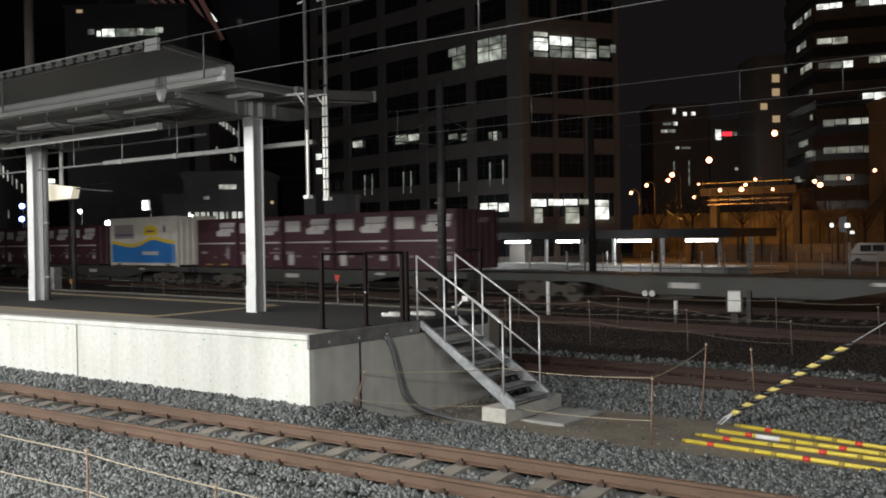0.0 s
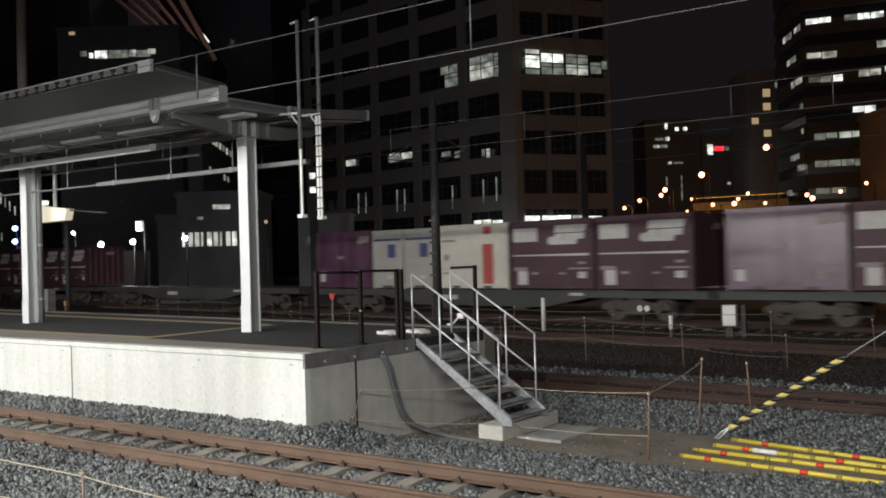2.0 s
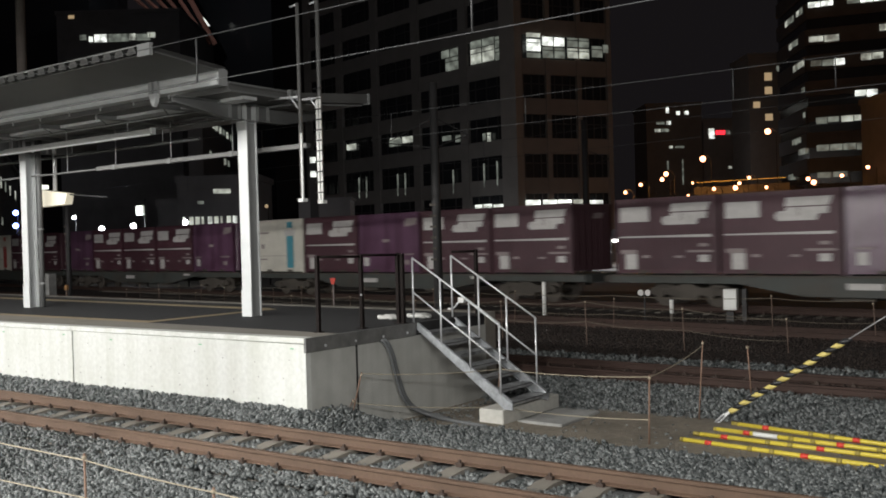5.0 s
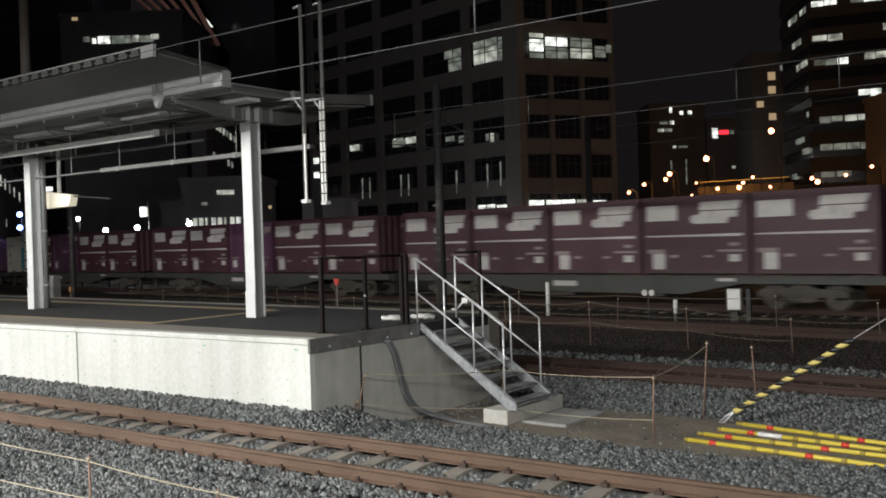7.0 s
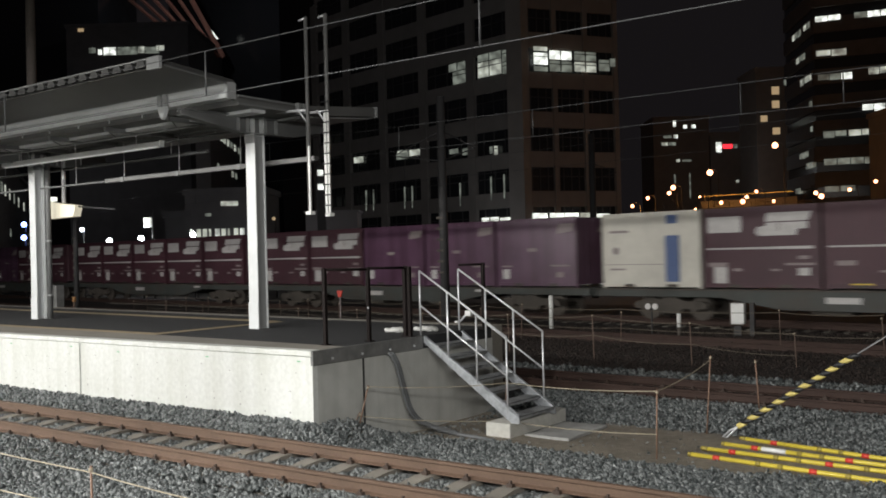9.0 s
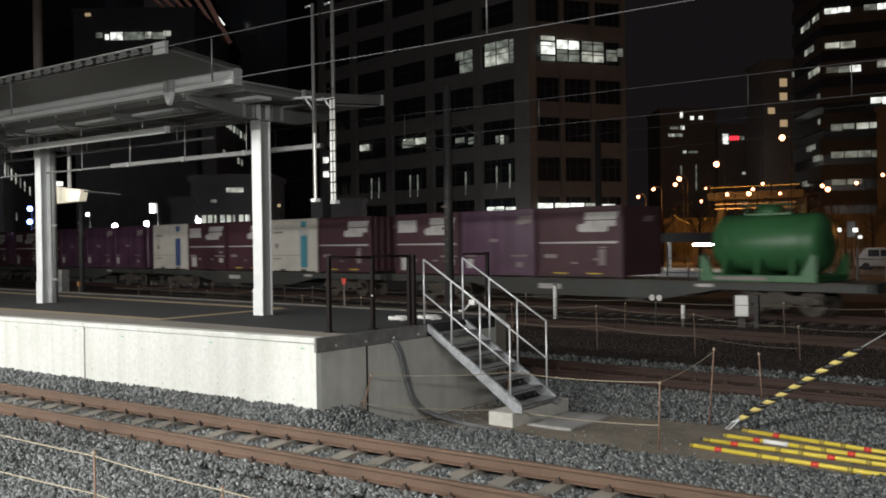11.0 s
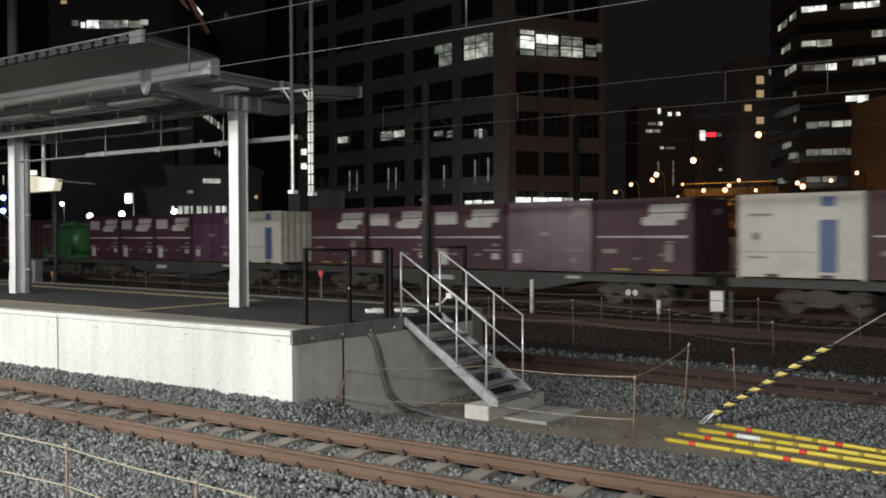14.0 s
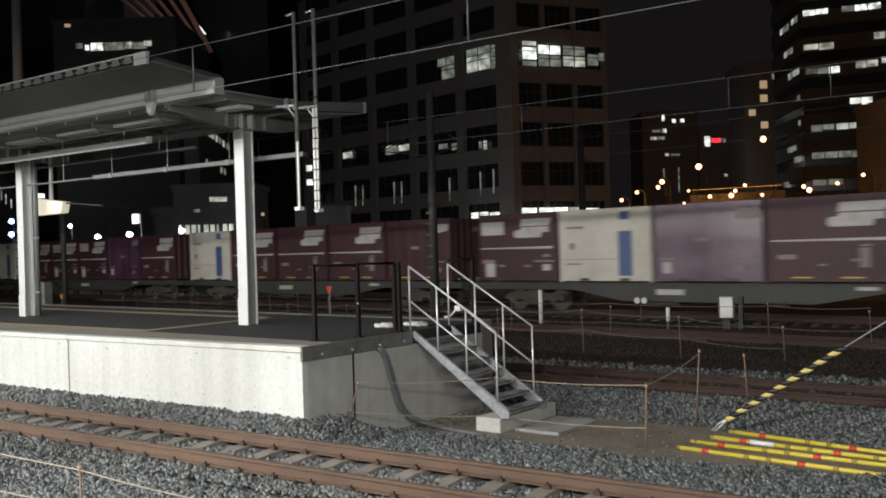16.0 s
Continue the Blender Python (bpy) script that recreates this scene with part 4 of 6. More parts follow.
# hanging board
t = thing("hanging_board", "cream hanging board on a short pipe under the canopy", "sign")
prof = [(-21.85, 3.48), (-20.72, 3.5), (-20.62, 3.76), (-21.85, 3.9)]
bm = bmesh.new()
prism(bm, prof, 1, 13.1, 13.3)
part("panel", bm, principled("lit_board", (0.7, 0.66, 0.55), 0.5, emit=(1.0, 0.9, 0.66), power=0.28), t)
tubed("pipe", M["galv"], t, [(-21.25, 13.2, 3.85), (-21.25, 13.2, 5.2)], 0.05, 8)
tubed("arm", M["black"], t, [(-20.7, 13.2, 3.74), (-19.2, 13.2, 3.6)], 0.02, 6)
boxed("lamp", M["brightwin"], t, -21.9, 13.15, 3.92, -21.7, 13.3, 4.02)

t = thing("relay_cabinet", "small grey cabinet standing behind the platform", "cabinet", pose(-29.3, 17.8, -0.25))
boxed("body", M["edging"], t, -0.3, -0.15, 0, 0.3, 0.15, 1.9, bevel=0.015)
boxed("door", M["edging"], t, -0.25, -0.162, 1.35, 0.16, -0.15, 1.92)

# ---- large office building behind the tracks ----
def facade(t, ox, oy, dx, dy, posts, pw, levels, sill, head, prefix_mat, setback=0.5):
    """A front along (dx, dy): upright pilasters, floor bands, and in each bay a recessed pane with bars."""
    ang = math.degrees(math.atan2(dy, dx))
    m = pose(ox, oy, 0, 0, 0, ang)
    inv = 1 if dx > 0 else -1

    def put(ob):
        ob.matrix_local = m
        return ob
    depth = setback * inv
    hi = levels[-1]
    for s in posts:
        put(boxed("pilaster", M[prefix_mat], t, s - pw / 2, min(0, depth * 1.2), -0.62, s + pw / 2, max(0, depth * 1.2), hi + 3))
    for z in levels:
        put(boxed("floor_band", M[prefix_mat], t, posts[0], min(0.12 * inv, depth * 1.1), z + head - 3.9, posts[-1], max(0.12 * inv, depth * 1.1), z + sill))
    for s0, s1 in zip(posts, posts[1:]):
        for z in levels:
            w = put(boxed("window", M["glass"], t, s0 + pw / 2, min(depth * 0.8, depth * 0.9), z + sill, s1 - pw / 2, max(depth * 0.8, depth * 0.9), z + head))
            n = 4
            for k in range(1, n):
                x = s0 + (s1 - s0) * k / n
                boxed("mullion", M["pole"], w, x - 0.06, min(depth * 0.6, depth * 0.8), z + sill, x + 0.06, max(depth * 0.6, depth * 0.8), z + head)
            zt = z + sill + (head - sill) * 0.62
            boxed("transom", M["pole"], w, s0 + pw / 2, min(depth * 0.6, depth * 0.8), zt - 0.05, s1 - pw / 2, max(depth * 0.6, depth * 0.8), zt + 0.05)


office = thing("office_building", "large dim tiled office building with recessed windows, some lit", "building")
BX, BY = -49.26, 79.25
LV = [3.15 + 3.9 * k for k in range(-1, 8)]
SILL, HEAD = 1.15, 3.5
bm = bmesh.new()
prism(bm, [(BX - 0.3, BY + 1.2), (BX - 36 * 0.979, BY + 36 * 0.204 + 1.2), (BX - 42, BY + 36), (BX - 10, BY + 30), (BX + 10.9 * 0.524 - 0.6, BY + 10.9 * 0.852 + 0.6)], 2, -0.62, 37)
part("core", bm, M["facade"], office)
facade(office, BX, BY, -0.979, 0.204, [0.7, 6.86, 14.42, 21.54, 28.39, 35.0], 1.1, LV, SILL, HEAD, "facade")
# this side's browner tile also carries the street lamps' tint
facade(office, BX, BY, 0.524, 0.852, [0.6, 4.1, 7.6, 11.1], 0.5, LV, SILL, HEAD, "warmfacade")
boxed("corner_pier", M["facade"], office, BX - 1.2, BY - 0.15, -0.62, BX + 0.55, BY + 1.2, 37)
# lit panes and lamps seen on the front
nrm = Vector((-0.204, -0.979, 0))
for s, z, w, h, mat in ((2.3, 20.0, 3.3, 1.5, "litwin"), (2.3, 21.6, 3.3, 0.7, "dimwin"), (1.3, 19.9, 0.8, 1.1, "dimwin"), (1.3, 21.1, 0.8, 1.1, "dimwin"),
                        (7.4, 19.9, 2.0, 1.3, "dimwin"), (7.4, 21.3, 2.6, 0.8, "dimwin"), (25.3, 13.2, 1.8, 0.7, "litwin"), (14.9, 13.1, 1.9, 0.7, "litwin"), (17.0, 12.9, 2.1, 0.8, "dimwin"), (17.3, 13.6, 1.6, 0.3, "litwin"),
                        (7.0, 12.4, 1.2, 0.7, "dimwin"), (8.9, 12.7, 1.3, 0.5, "dimwin"), (3.1, 12.0, 0.45, 0.9, "litwin"), (3.8, 12.2, 0.4, 0.7, "dimwin"),
                        (1.4, 4.9, 1.5, 0.8, "brightwin"), (3.2, 4.9, 2.4, 0.9, "brightwin")):
    p = Vector((BX, BY, z)) + s * Vector((-0.979, 0.204, 0)) + 0.05 * -nrm
    o = boxed("lit_pane", M[mat], office, 0, -0.03, 0, w, 0.03, h)
    o.matrix_local = pose(p.x, p.y, p.z, 0, 0, math.degrees(math.atan2(0.204, -0.979)))
    for k in range(1, max(1, round(w / 1.5))):
        q = boxed("glazing_bar", M["pole"], o, w * k / max(1, round(w / 1.5)) - 0.05, 0.031, 0, w * k / max(1, round(w / 1.5)) + 0.05, 0.07, h)
    if h > 0.85:
        boxed("glazing_bar", M["pole"], o, 0, 0.031, h * 0.66, w, 0.07, h * 0.66 + 0.07)
for s, z in ((25.0, 8.7), (23.6, 8.7), (17.9, 8.6), (16.6, 8.6), (8.8, 8.4), (2.35, 8.8), (4.2, 8.7)):
    p = Vector((BX, BY, z)) + s * Vector((-0.979, 0.204, 0))
    boxed("curtain_gap", M["dimwin"], office, p.x - 0.07, p.y + 0.1, p.z - 1.2, p.x + 0.07, p.y + 0.2, p.z + 1.2, label="thin lit gap between blinds")
for s, z, w, h, mat in ((1.75, 20.6, 1.5, 1.15, "brightwin"), (1.75, 21.95, 1.5, 0.4, "litwin"), (1.75, 19.95, 1.5, 0.45, "dimwin"), (3.5, 21.2, 2.45, 0.85, "brightwin"), (3.5, 20.0, 2.45, 1.05, "dimwin"), (6.3, 21.2, 2.45, 0.9, "dimwin"), (6.3, 20.1, 2.45, 0.95, "litwin"), (9.1, 20.3, 1.2, 1.1, "dimwin"), (10.4, 20.8, 0.6, 0.8, "dimwin"),
                        (1.2, 5.3, 1.6, 0.7, "brightwin"), (3.1, 5.4, 3.2, 0.6, "brightwin"), (6.5, 5.5, 1.4, 0.5, "litwin"), (1.5, 3.7, 0.9, 1.4, "litwin"), (5.0, 3.6, 1.5, 1.6, "litwin"), (8.3, 4.0, 1.6, 1.9, "brightwin")):
    p = Vector((BX, BY, z)) + s * Vector((0.524, 0.852, 0)) + 0.06 * Vector((-0.852, 0.524, 0)) * -1
    o = boxed("lit_pane", M[mat], office, 0, -0.03, 0, w, 0.03, h)
    o.matrix_local = pose(p.x, p.y, p.z, 0, 0, math.degrees(math.atan2(0.852, 0.524)))
    for k in range(1, max(1, round(w / 1.5))):
        q = boxed("glazing_bar", M["pole"], o, w * k / max(1, round(w / 1.5)) - 0.05, -0.07, 0, w * k / max(1, round(w / 1.5)) + 0.05, -0.031, h)
    if h > 0.85:
        boxed("glazing_bar", M["pole"], o, 0, -0.07, h * 0.66, w, -0.031, h * 0.66 + 0.07)

# ---- round-cornered office tower ----
tower = thing("office_tower", "dark office tower with long strips of lit windows", "building")
TX, TY = -39.28, 145.12
bm = bmesh.new()
prism(bm, [(TX, TY), (TX - 8.4, TY + 14.4), (TX + 10, TY + 50), (TX + 60, TY + 30), (TX + 48, TY + 12)], 2, -0.62, 90)
part("core", bm, M["glass"], tower)
da, db = Vector((0.97, 0.243, 0)), Vector((-0.504, 0.864, 0))
for k in range(14):
    z = 3.0 + 3.75 * k
    for d, ln, off in ((da, 50, 0.0), (db, 16.4, 0.0)):
        o = boxed("floor_band", M["cornerblock"], tower, 0, -0.35 if d is da else 0, z, ln, 0 if d is da else 0.35, z + 2.2)
        o.matrix_local = pose(TX, TY, 0, 0, 0, math.degrees(math.atan2(d.y, d.x)))
rng = random.Random(5)
strips = [(0, 0.3, 14, 34.4, "brightwin"), (0, 0.3, 4.2, 29.4, "litwin"), (0, 8.2, 6, 30.2, "litwin"), (0, 0.5, 6.2, 25.9, "brightwin"), (0, 7.2, 3.0, 26.3, "litwin"), (0, 10.6, 4.4, 26.6, "litwin"), (0, 6.3, 4.6, 21.1, "brightwin"),
          (0, 1, 3.2, 17.6, "litwin"), (0, 4.4, 5.2, 17.6, "litwin"), (0, 1, 7.2, 13.6, "dimwin"), (0, 9.0, 2, 13.8, "litwin"), (0, 11.5, 3.0, 17.8, "dimwin"),
          (1, 0.5, 10, 34.0, "litwin"), (1, 3.5, 5, 30.0, "litwin"), (1, 0.4, 6, 26.3, "litwin"), (1, 0.4, 1.5, 22.3, "litwin"), (1, 0.4, 1.0, 18.6, "litwin"), (1, 3, 5, 15.2, "dimwin"), (1, 0.5, 4, 13.4, "dimwin"), (1, 8, 3, 10.0, "dimwin"), (0, 1, 4.2, 9.6, "dimwin")]
for f, s, ln, z, mat in strips:
    d = (da, db)[f]
    n = max(1, round(ln / 1.7))
    for i in range(n):
        if rng.random() < 0.12:
            continue
        w = ln / n
        o = boxed("window", M[mat if rng.random() < 0.75 else "dimwin"], tower, s + i * w, -0.45 if f == 0 else 0.0, z + rng.uniform(0, 0.25), s + i * w + w * 0.93, 0.0 if f == 0 else 0.45, z + 0.95)
        o.matrix_local = pose(TX, TY, 0, 0, 0, math.degrees(math.atan2(d.y, d.x)))


# ---- other far buildings ----
def far_block(label, x, y, w, d, h, rz, mat, wins):
    t = thing("far_building", label, "building", pose(x, y, -0.42, 0, 0, rz), "far buildings")
    boxed("wall", M[mat], t, 0, 0, -0.2, w, d, h)
    boxed("roof_edge", M[mat], t, -0.2, -0.2, h, w + 0.2, d + 0.2, h + 0.6)
    for x0, z0, ww, hh, m in wins:
        boxed("window", M[m], t, x0, -0.08, z0, x0 + ww, 0.02, z0 + hh)


far_block("tall slim dark block with a few warm windows", -56.2, 170.2, 7.5, 10, 33.7, 36.4, "facade",
          [(2.8, 29.4, 1.3, 1.4, "warmwin"), (2.8, 27.0, 1.3, 1.3, "warmwin"), (0.7, 24.6, 1.2, 1.1, "warmwin"), (2.8, 22.3, 1.3, 1.2, "warmwin"), (5.0, 31.0, 0.5, 1.0, "dimwin")])
far_block("dark mid-rise block with few lit windows", -79.3, 177.8, 11, 12, 28, 36.4, "warmfacade",
          [(4.0, 26.6, 0.5, 1.2, "brightwin"), (6.0, 26.2, 0.7, 0.7, "brightwin"), (7.6, 26.2, 0.8, 0.7, "brightwin"), (1.6, 22.9, 1.2, 0.6, "litwin"), (3.0, 22.9, 1.4, 0.6, "dimwin"), (4.0, 24.3, 0.8, 0.7, "brightwin"),
           (2.0, 24.4, 1.6, 0.5, "dimwin"), (4.4, 19.6, 0.7, 0.5, "litwin"), (5.6, 19.6, 1.8, 0.4, "dimwin"), (3.9, 15.3, 0.3, 1.8, "dimwin"), (6.9, 12.3, 0.25, 5.0, "dimwin")])
far_block("dark block with an illuminated roof sign", -70.27, 184.55, 7.0, 12, 24.7, 36.4, "facade",
          [(1.1, 21.3, 1.1, 2.0, "brightwin"), (2.5, 22.05, 0.5, 0.8, "redlamp"), (3.15, 22.05, 0.5, 0.8, "redlamp"), (3.8, 22.05, 0.5, 0.8, "redlamp"), (4.5, 22.05, 0.8, 0.8, "dimwin"), (5.9, 23.0, 0.9, 0.7, "litwin"), (5.9, 24.0, 0.9, 0.4, "dimwin"), (4.9, 15.2, 0.6, 0.5, "litwin"), (4.0, 9.2, 3.4, 0.6, "dimwin")])
far_block("pale corner block with blinds", -21.2, 114.7, 12, 10, 17.5, 36.4, "cornerblock", [(0.3 + 0.75 * k, 12.4, 0.45, 2.6, "glass") for k in range(5)])
far_block("tall dark tower with one lit floor", -136.7, 86.0, 19.2, 25, 39.6, 36.4, "plainblock",
          [(3.6, 35.6, 1.0, 0.8, "dimwin"), (5.0, 35.3, 0.6, 0.8, "brightwin"), (5.9, 35.2, 1.9, 1.2, "brightwin"), (8.0, 35.2, 3.2, 1.2, "dimwin"), (11.3, 35.4, 1.0, 1.0, "litwin"), (12.4, 35.3, 2.2, 1.0, "dimwin"), (14.2, 35.7, 1.2, 0.8, "litwin"), (1.9, 39.0, 0.9, 0.5, "warmwin")])
far_block("tall unlit dark block", -160.0, 78.0, 26, 20, 58, 36.4, "glass", [(3.0 + 2.2 * k, 20.0 + 3.5 * (k % 4), 1.2, 0.5, "dimwin") for k in (3, 6, 8)])
far_block("low station building with lit window rows", -77.2, 61.1, 8.0, 8, 9.2, 36.4, "plainblock",
          [(0.5 + 0.62 * k, 4.35, 0.42 if k % 3 else 0.2, 1.4, "litwin" if k % 4 else "brightwin") for k in range(9)] + [(3.6, 8.0, 1.7, 0.45, "litwin"), (2.0, 7.0, 0.6, 0.3, "dimwin")])
far_block("small pale kiosk building", -78.84, 59.95, 2.5, 3, 7.0, 36.4, "plainblock", [])
# receding side fronts with rows of small lit windows
def side_front(label, x0, y0, x1, y1, h, rows, mat="plainblock"):
    d = Vector((x1 - x0, y1 - y0, 0))
    t = thing("far_building", label, "building", pose(x0, y0, -0.42, 0, 0, math.degrees(math.atan2(d.y, d.x))), "far buildings")
    n = d.length
    boxed("wall", M[mat], t, -2, 0.1, -0.2, n + 2, 1.8, h)
    boxed("roof_edge", M[mat], t, -2.2, -0.1, h, n + 2.2, 2.0, h + 0.5)
    for z, hh, w, picks in rows:
        for f, m in picks:
            boxed("window", M[m], t, f * n, 0.0, z, f * n + w, 0.12, z + hh)
            boxed("sill", M["pole"], t, f * n - 0.1, -0.12, z - 0.15, f * n + w + 0.1, 0.0, z - 0.03)


side_front("dark narrow side front with a row of cold white windows", -83.1, 45.3, -120.7, 69.6, 13.0,
           [(9.4, 1.1, 0.8, [(0.0, "litwin"), (0.08, "dimwin"), (0.17, "litwin"), (0.3, "litwin"), (0.45, "dimwin"), (0.62, "litwin"), (0.85, "litwin")]), (5.6, 0.8, 0.8, [(0.3, "dimwin"), (0.85, "litwin")])])
side_front("dim receding office front with rows of lit windows", -90.4, 76.1, -106.8, 95.4, 24.0,
           [(17.5, 0.9, 1.5, [(0.02, "litwin"), (0.1, "dimwin"), (0.2, "litwin"), (0.3, "litwin"), (0.42, "litwin"), (0.53, "dimwin"), (0.66, "litwin"), (0.8, "dimwin")]),
            (13.7, 0.8, 1.3, [(0.1, "dimwin"), (0.55, "litwin"), (0.68, "dimwin")]), (9.6, 0.8, 1.6, [(0.0, "dimwin"), (0.12, "litwin"), (0.24, "litwin"), (0.4, "dimwin"), (0.55, "dimwin")])])
# slanting roof ribs of the tall tower
t = thing("slanting_roof", "dark reddish slanting roof ribs on a tall building", "roof")
rib = principled("red_brown_rib", (0.36, 0.17, 0.13), 0.6, grain=0.2, scale=1.0)
for k in range(6):
    p0 = Vector((-142.8, 103.2, 47.5)).lerp(Vector((-134.4, 109.4, 47.2)), k / 5)
    p1 = Vector((-134.0, 109.8, 37.7)).lerp(Vector((-130.4, 112.4, 37.6)), k / 5)
    tubed("rib", rib, t, [p0 + 0.4 * (p0 - p1), p1], 0.42 if k == 5 else 0.3, 4)
tubed("strip_light", M["brightwin"], t, [(-133.8, 112.6, 42.9), (-132.9, 113.3, 41.4)], 0.16, 6)
boxed("tower_body", M["glass"], t, -150, 116, -0.62, -120, 140, 60)

# ---- square with street lamps ----
LAMPS = [(-34.7, 111.25, 13.75, 0.75), (-40.77, 106.73, 10.8, 0.75), (-44.2, 104.18, 9.18, 0.6), (-44.57, 103.89, 8.55, 0.5), (-46.57, 102.42, 8.04, 0.45), (-48.0, 101.35, 7.19, 0.42), (-42.16, 105.66, 6.57, 0.4), (-41.76, 105.97, 8.05, 0.3),
         (-39.79, 107.41, 7.32, 0.45), (-37.8, 108.88, 7.37, 0.6), (-37.42, 109.16, 7.88, 0.45), (-36.52, 109.84, 8.49, 0.4), (-34.93, 111.0, 7.33, 0.4), (-31.04, 113.88, 8.15, 0.5), (-30.53, 114.25, 7.74, 0.65), (-27.9, 116.2, 8.42, 0.45), (-25.48, 118.0, 9.3, 0.45)]
for x, y, z, r in LAMPS:
    t = thing("street_lamp", "sodium street lamp on a thin post, glowing orange", "street lamp", pose(x, y, -0.42), "street lamps")
    tubed("post", M["pole"], t, [(0.9, 0.2, -0.2), (0.9, 0.2, z + 0.3), (0.5, 0.1, z + 0.75), (0.0, 0, z + 0.6)], 0.045, 6)
    bm = bmesh.new()
    bmesh.ops.create_icosphere(bm, subdivisions=2, radius=r * 0.46, matrix=Matrix.Translation((0, 0, z + 0.42)))
    part("lantern", bm, M["sodium"], t)
# elevated road edge, amber lit
t = thing("viaduct", "elevated road with an amber lit parapet", "viaduct")
boxed("parapet", M["pole"], t, -44, 112.0, 7.4, -32.6, 112.2, 7.8)
boxed("lit_rail", M["diode"], t, -43.6, 111.9, 8.37, -33.0, 111.98, 8.405, label="thin amber lit rail")
boxed("deck", M["pole"], t, -44, 112.2, 6.9, -32.6, 118, 7.4)
for z in (6.36, 5.82):
    boxed("girder_edge", M["coping"], t, -43.0, 111.7, z - 0.08, -33.3, 111.95, z + 0.08, label="pale edge of the road girder")
for x in (-43.5, -33.6):
    boxed("pier", M["pole"], t, x, 114, -0.62, x + 0.8, 115, 6.9)
    tubed("rail_post", M["pole"], t, [(x, 112.0, 7.8), (x, 112.0, 8.6)], 0.05, 6)
t = thing("retaining_wall", "brown retaining wall glowing under the street lamps", "wall", pose(-56, 119, -0.6))
for k in range(20):
    boxed("wall_panel", M["blotchwall"], t, 2.4 * k, 0, 0, 2.4 * k + 2.36, 0.4, 5.6)
    boxed("rib", M["blotchwall"], t, 2.4 * k - 0.12, -0.15, 0, 2.4 * k + 0.12, 0.0, 5.4)
t = thing("festoon", "sagging string of small amber lamps", "lights")
line = [(-45.8 + 0.28 * k, 106.0, 5.3 - 1.15 * math.sin(math.pi * k / 17)) for k in range(18)]
tubed("cord", M["pole"], t, line, 0.015, 5)
for k in (1, 2, 3, 4, 5, 6, 7, 11, 14):
    bm = bmesh.new()
    bmesh.ops.create_icosphere(bm, subdivisions=1, radius=0.07, matrix=Matrix.Translation(Vector(line[k]) - Vector((0, 0, 0.07))))
    part("bulb", bm, M["diode"], t)

rng = random.Random(11)


def bare_tree(x, y, h):
    t = thing("bare_tree", "bare winter street tree with thin branches", "tree", pose(x, y, -0.42), "street trees")
    tubed("trunk", M["bark"], t, [(0, 0, -0.2), (0.1, 0, h * 0.3), (0, 0.1, h * 0.55)], [0.2, 0.15, 0.1], 7)
    bm = bmesh.new()
    for k in range(16):
        a, z0 = rng.uniform(0, 6.28), h * rng.uniform(0.28, 0.55)
        ln = h * rng.uniform(0.25, 0.5)
        p = [Vector((0.02, 0.03, z0))]
        for j in range(4):
            p.append(p[-1] + Vector((math.cos(a) * ln * 0.17, math.sin(a) * ln * 0.17, ln * 0.2)) + Vector((rng.uniform(-.12, .12), rng.uniform(-.12, .12), 0)))
        tube(bm, p, [0.06, 0.045, 0.03, 0.02, 0.012], 5)
        for q in p[1:]:
            for _ in range(4):
                tube(bm, [q, q + Vector((rng.uniform(-.7, .7), rng.uniform(-.7, .7), rng.uniform(0.1, 0.8)))], [0.016, 0.007], 4)
    ob = part("crown", bm, M["bark"], t)
    ob["kind"] = "stuff"


for x, y, h in ((-42.5, 95.5, 7.5), (-37, 92, 8.5), (-33, 95, 8), (-29.5, 96, 9), (-25.5, 98, 8), (-22, 97, 8.5)):
    bare_tree(x, y, h)
# lights, sign boxes and a van beyond the far fence
for x, z, w, h in ((-21.74, 2.9, 0.42, 0.36), (-21.35, 2.26, 0.34, 0.26), (-23.09, 2.94, 0.3, 0.34)):
    t = thing("lit_sign_box", "small white illuminated sign box on a post", "sign", pose(x, 90, -0.42), "sign boxes")
    boxed("panel", M["brightwin"], t, -w / 2, -0.08, z + 0.42 - h / 2, w / 2, 0.08, z + 0.42 + h / 2, bevel=0.02)
    tubed("post", M["pole"], t, [(0, 0.12, -0.2), (0, 0.12, z + 0.9)], 0.05, 6)
t = thing("blue_sign", "pale blue sign board on a post in the square", "sign", pose(-22.2, 90.4, -0.42))
boxed("board", M["cable"], t, -0.35, -0.05, 2.7, 0.35, 0.05, 4.1)
tubed("post", M["pole"], t, [(0, 0.1, -0.2), (0, 0.1, 4.2)], 0.05, 6)
t = thing("parked_van", "pale grey van parked beyond the far fence", "van", pose(-21.4, 88.5, -0.6))
bm = bmesh.new()
prism(bm, [(0, 0.35), (4.5, 0.35), (4.5, 1.0), (4.35, 1.9), (0.9, 1.95), (0.25, 1.2), (0, 1.05)], 1, 0, 1.7)
part("body", bm, M["slab"], t)
for x0, x1 in ((1.05, 1.95), (2.05, 3.0), (3.1, 4.2)):
    boxed("window", M["glass"], t, x0, -0.012, 1.2, x1, 0.01, 1.75)
for x in (0.85, 3.65):
    for y in (-0.02, 1.52):
        tubed("wheel", M["black"], t, [(x, y, 0.32), (x, y + 0.2, 0.32)], 0.32, 16)
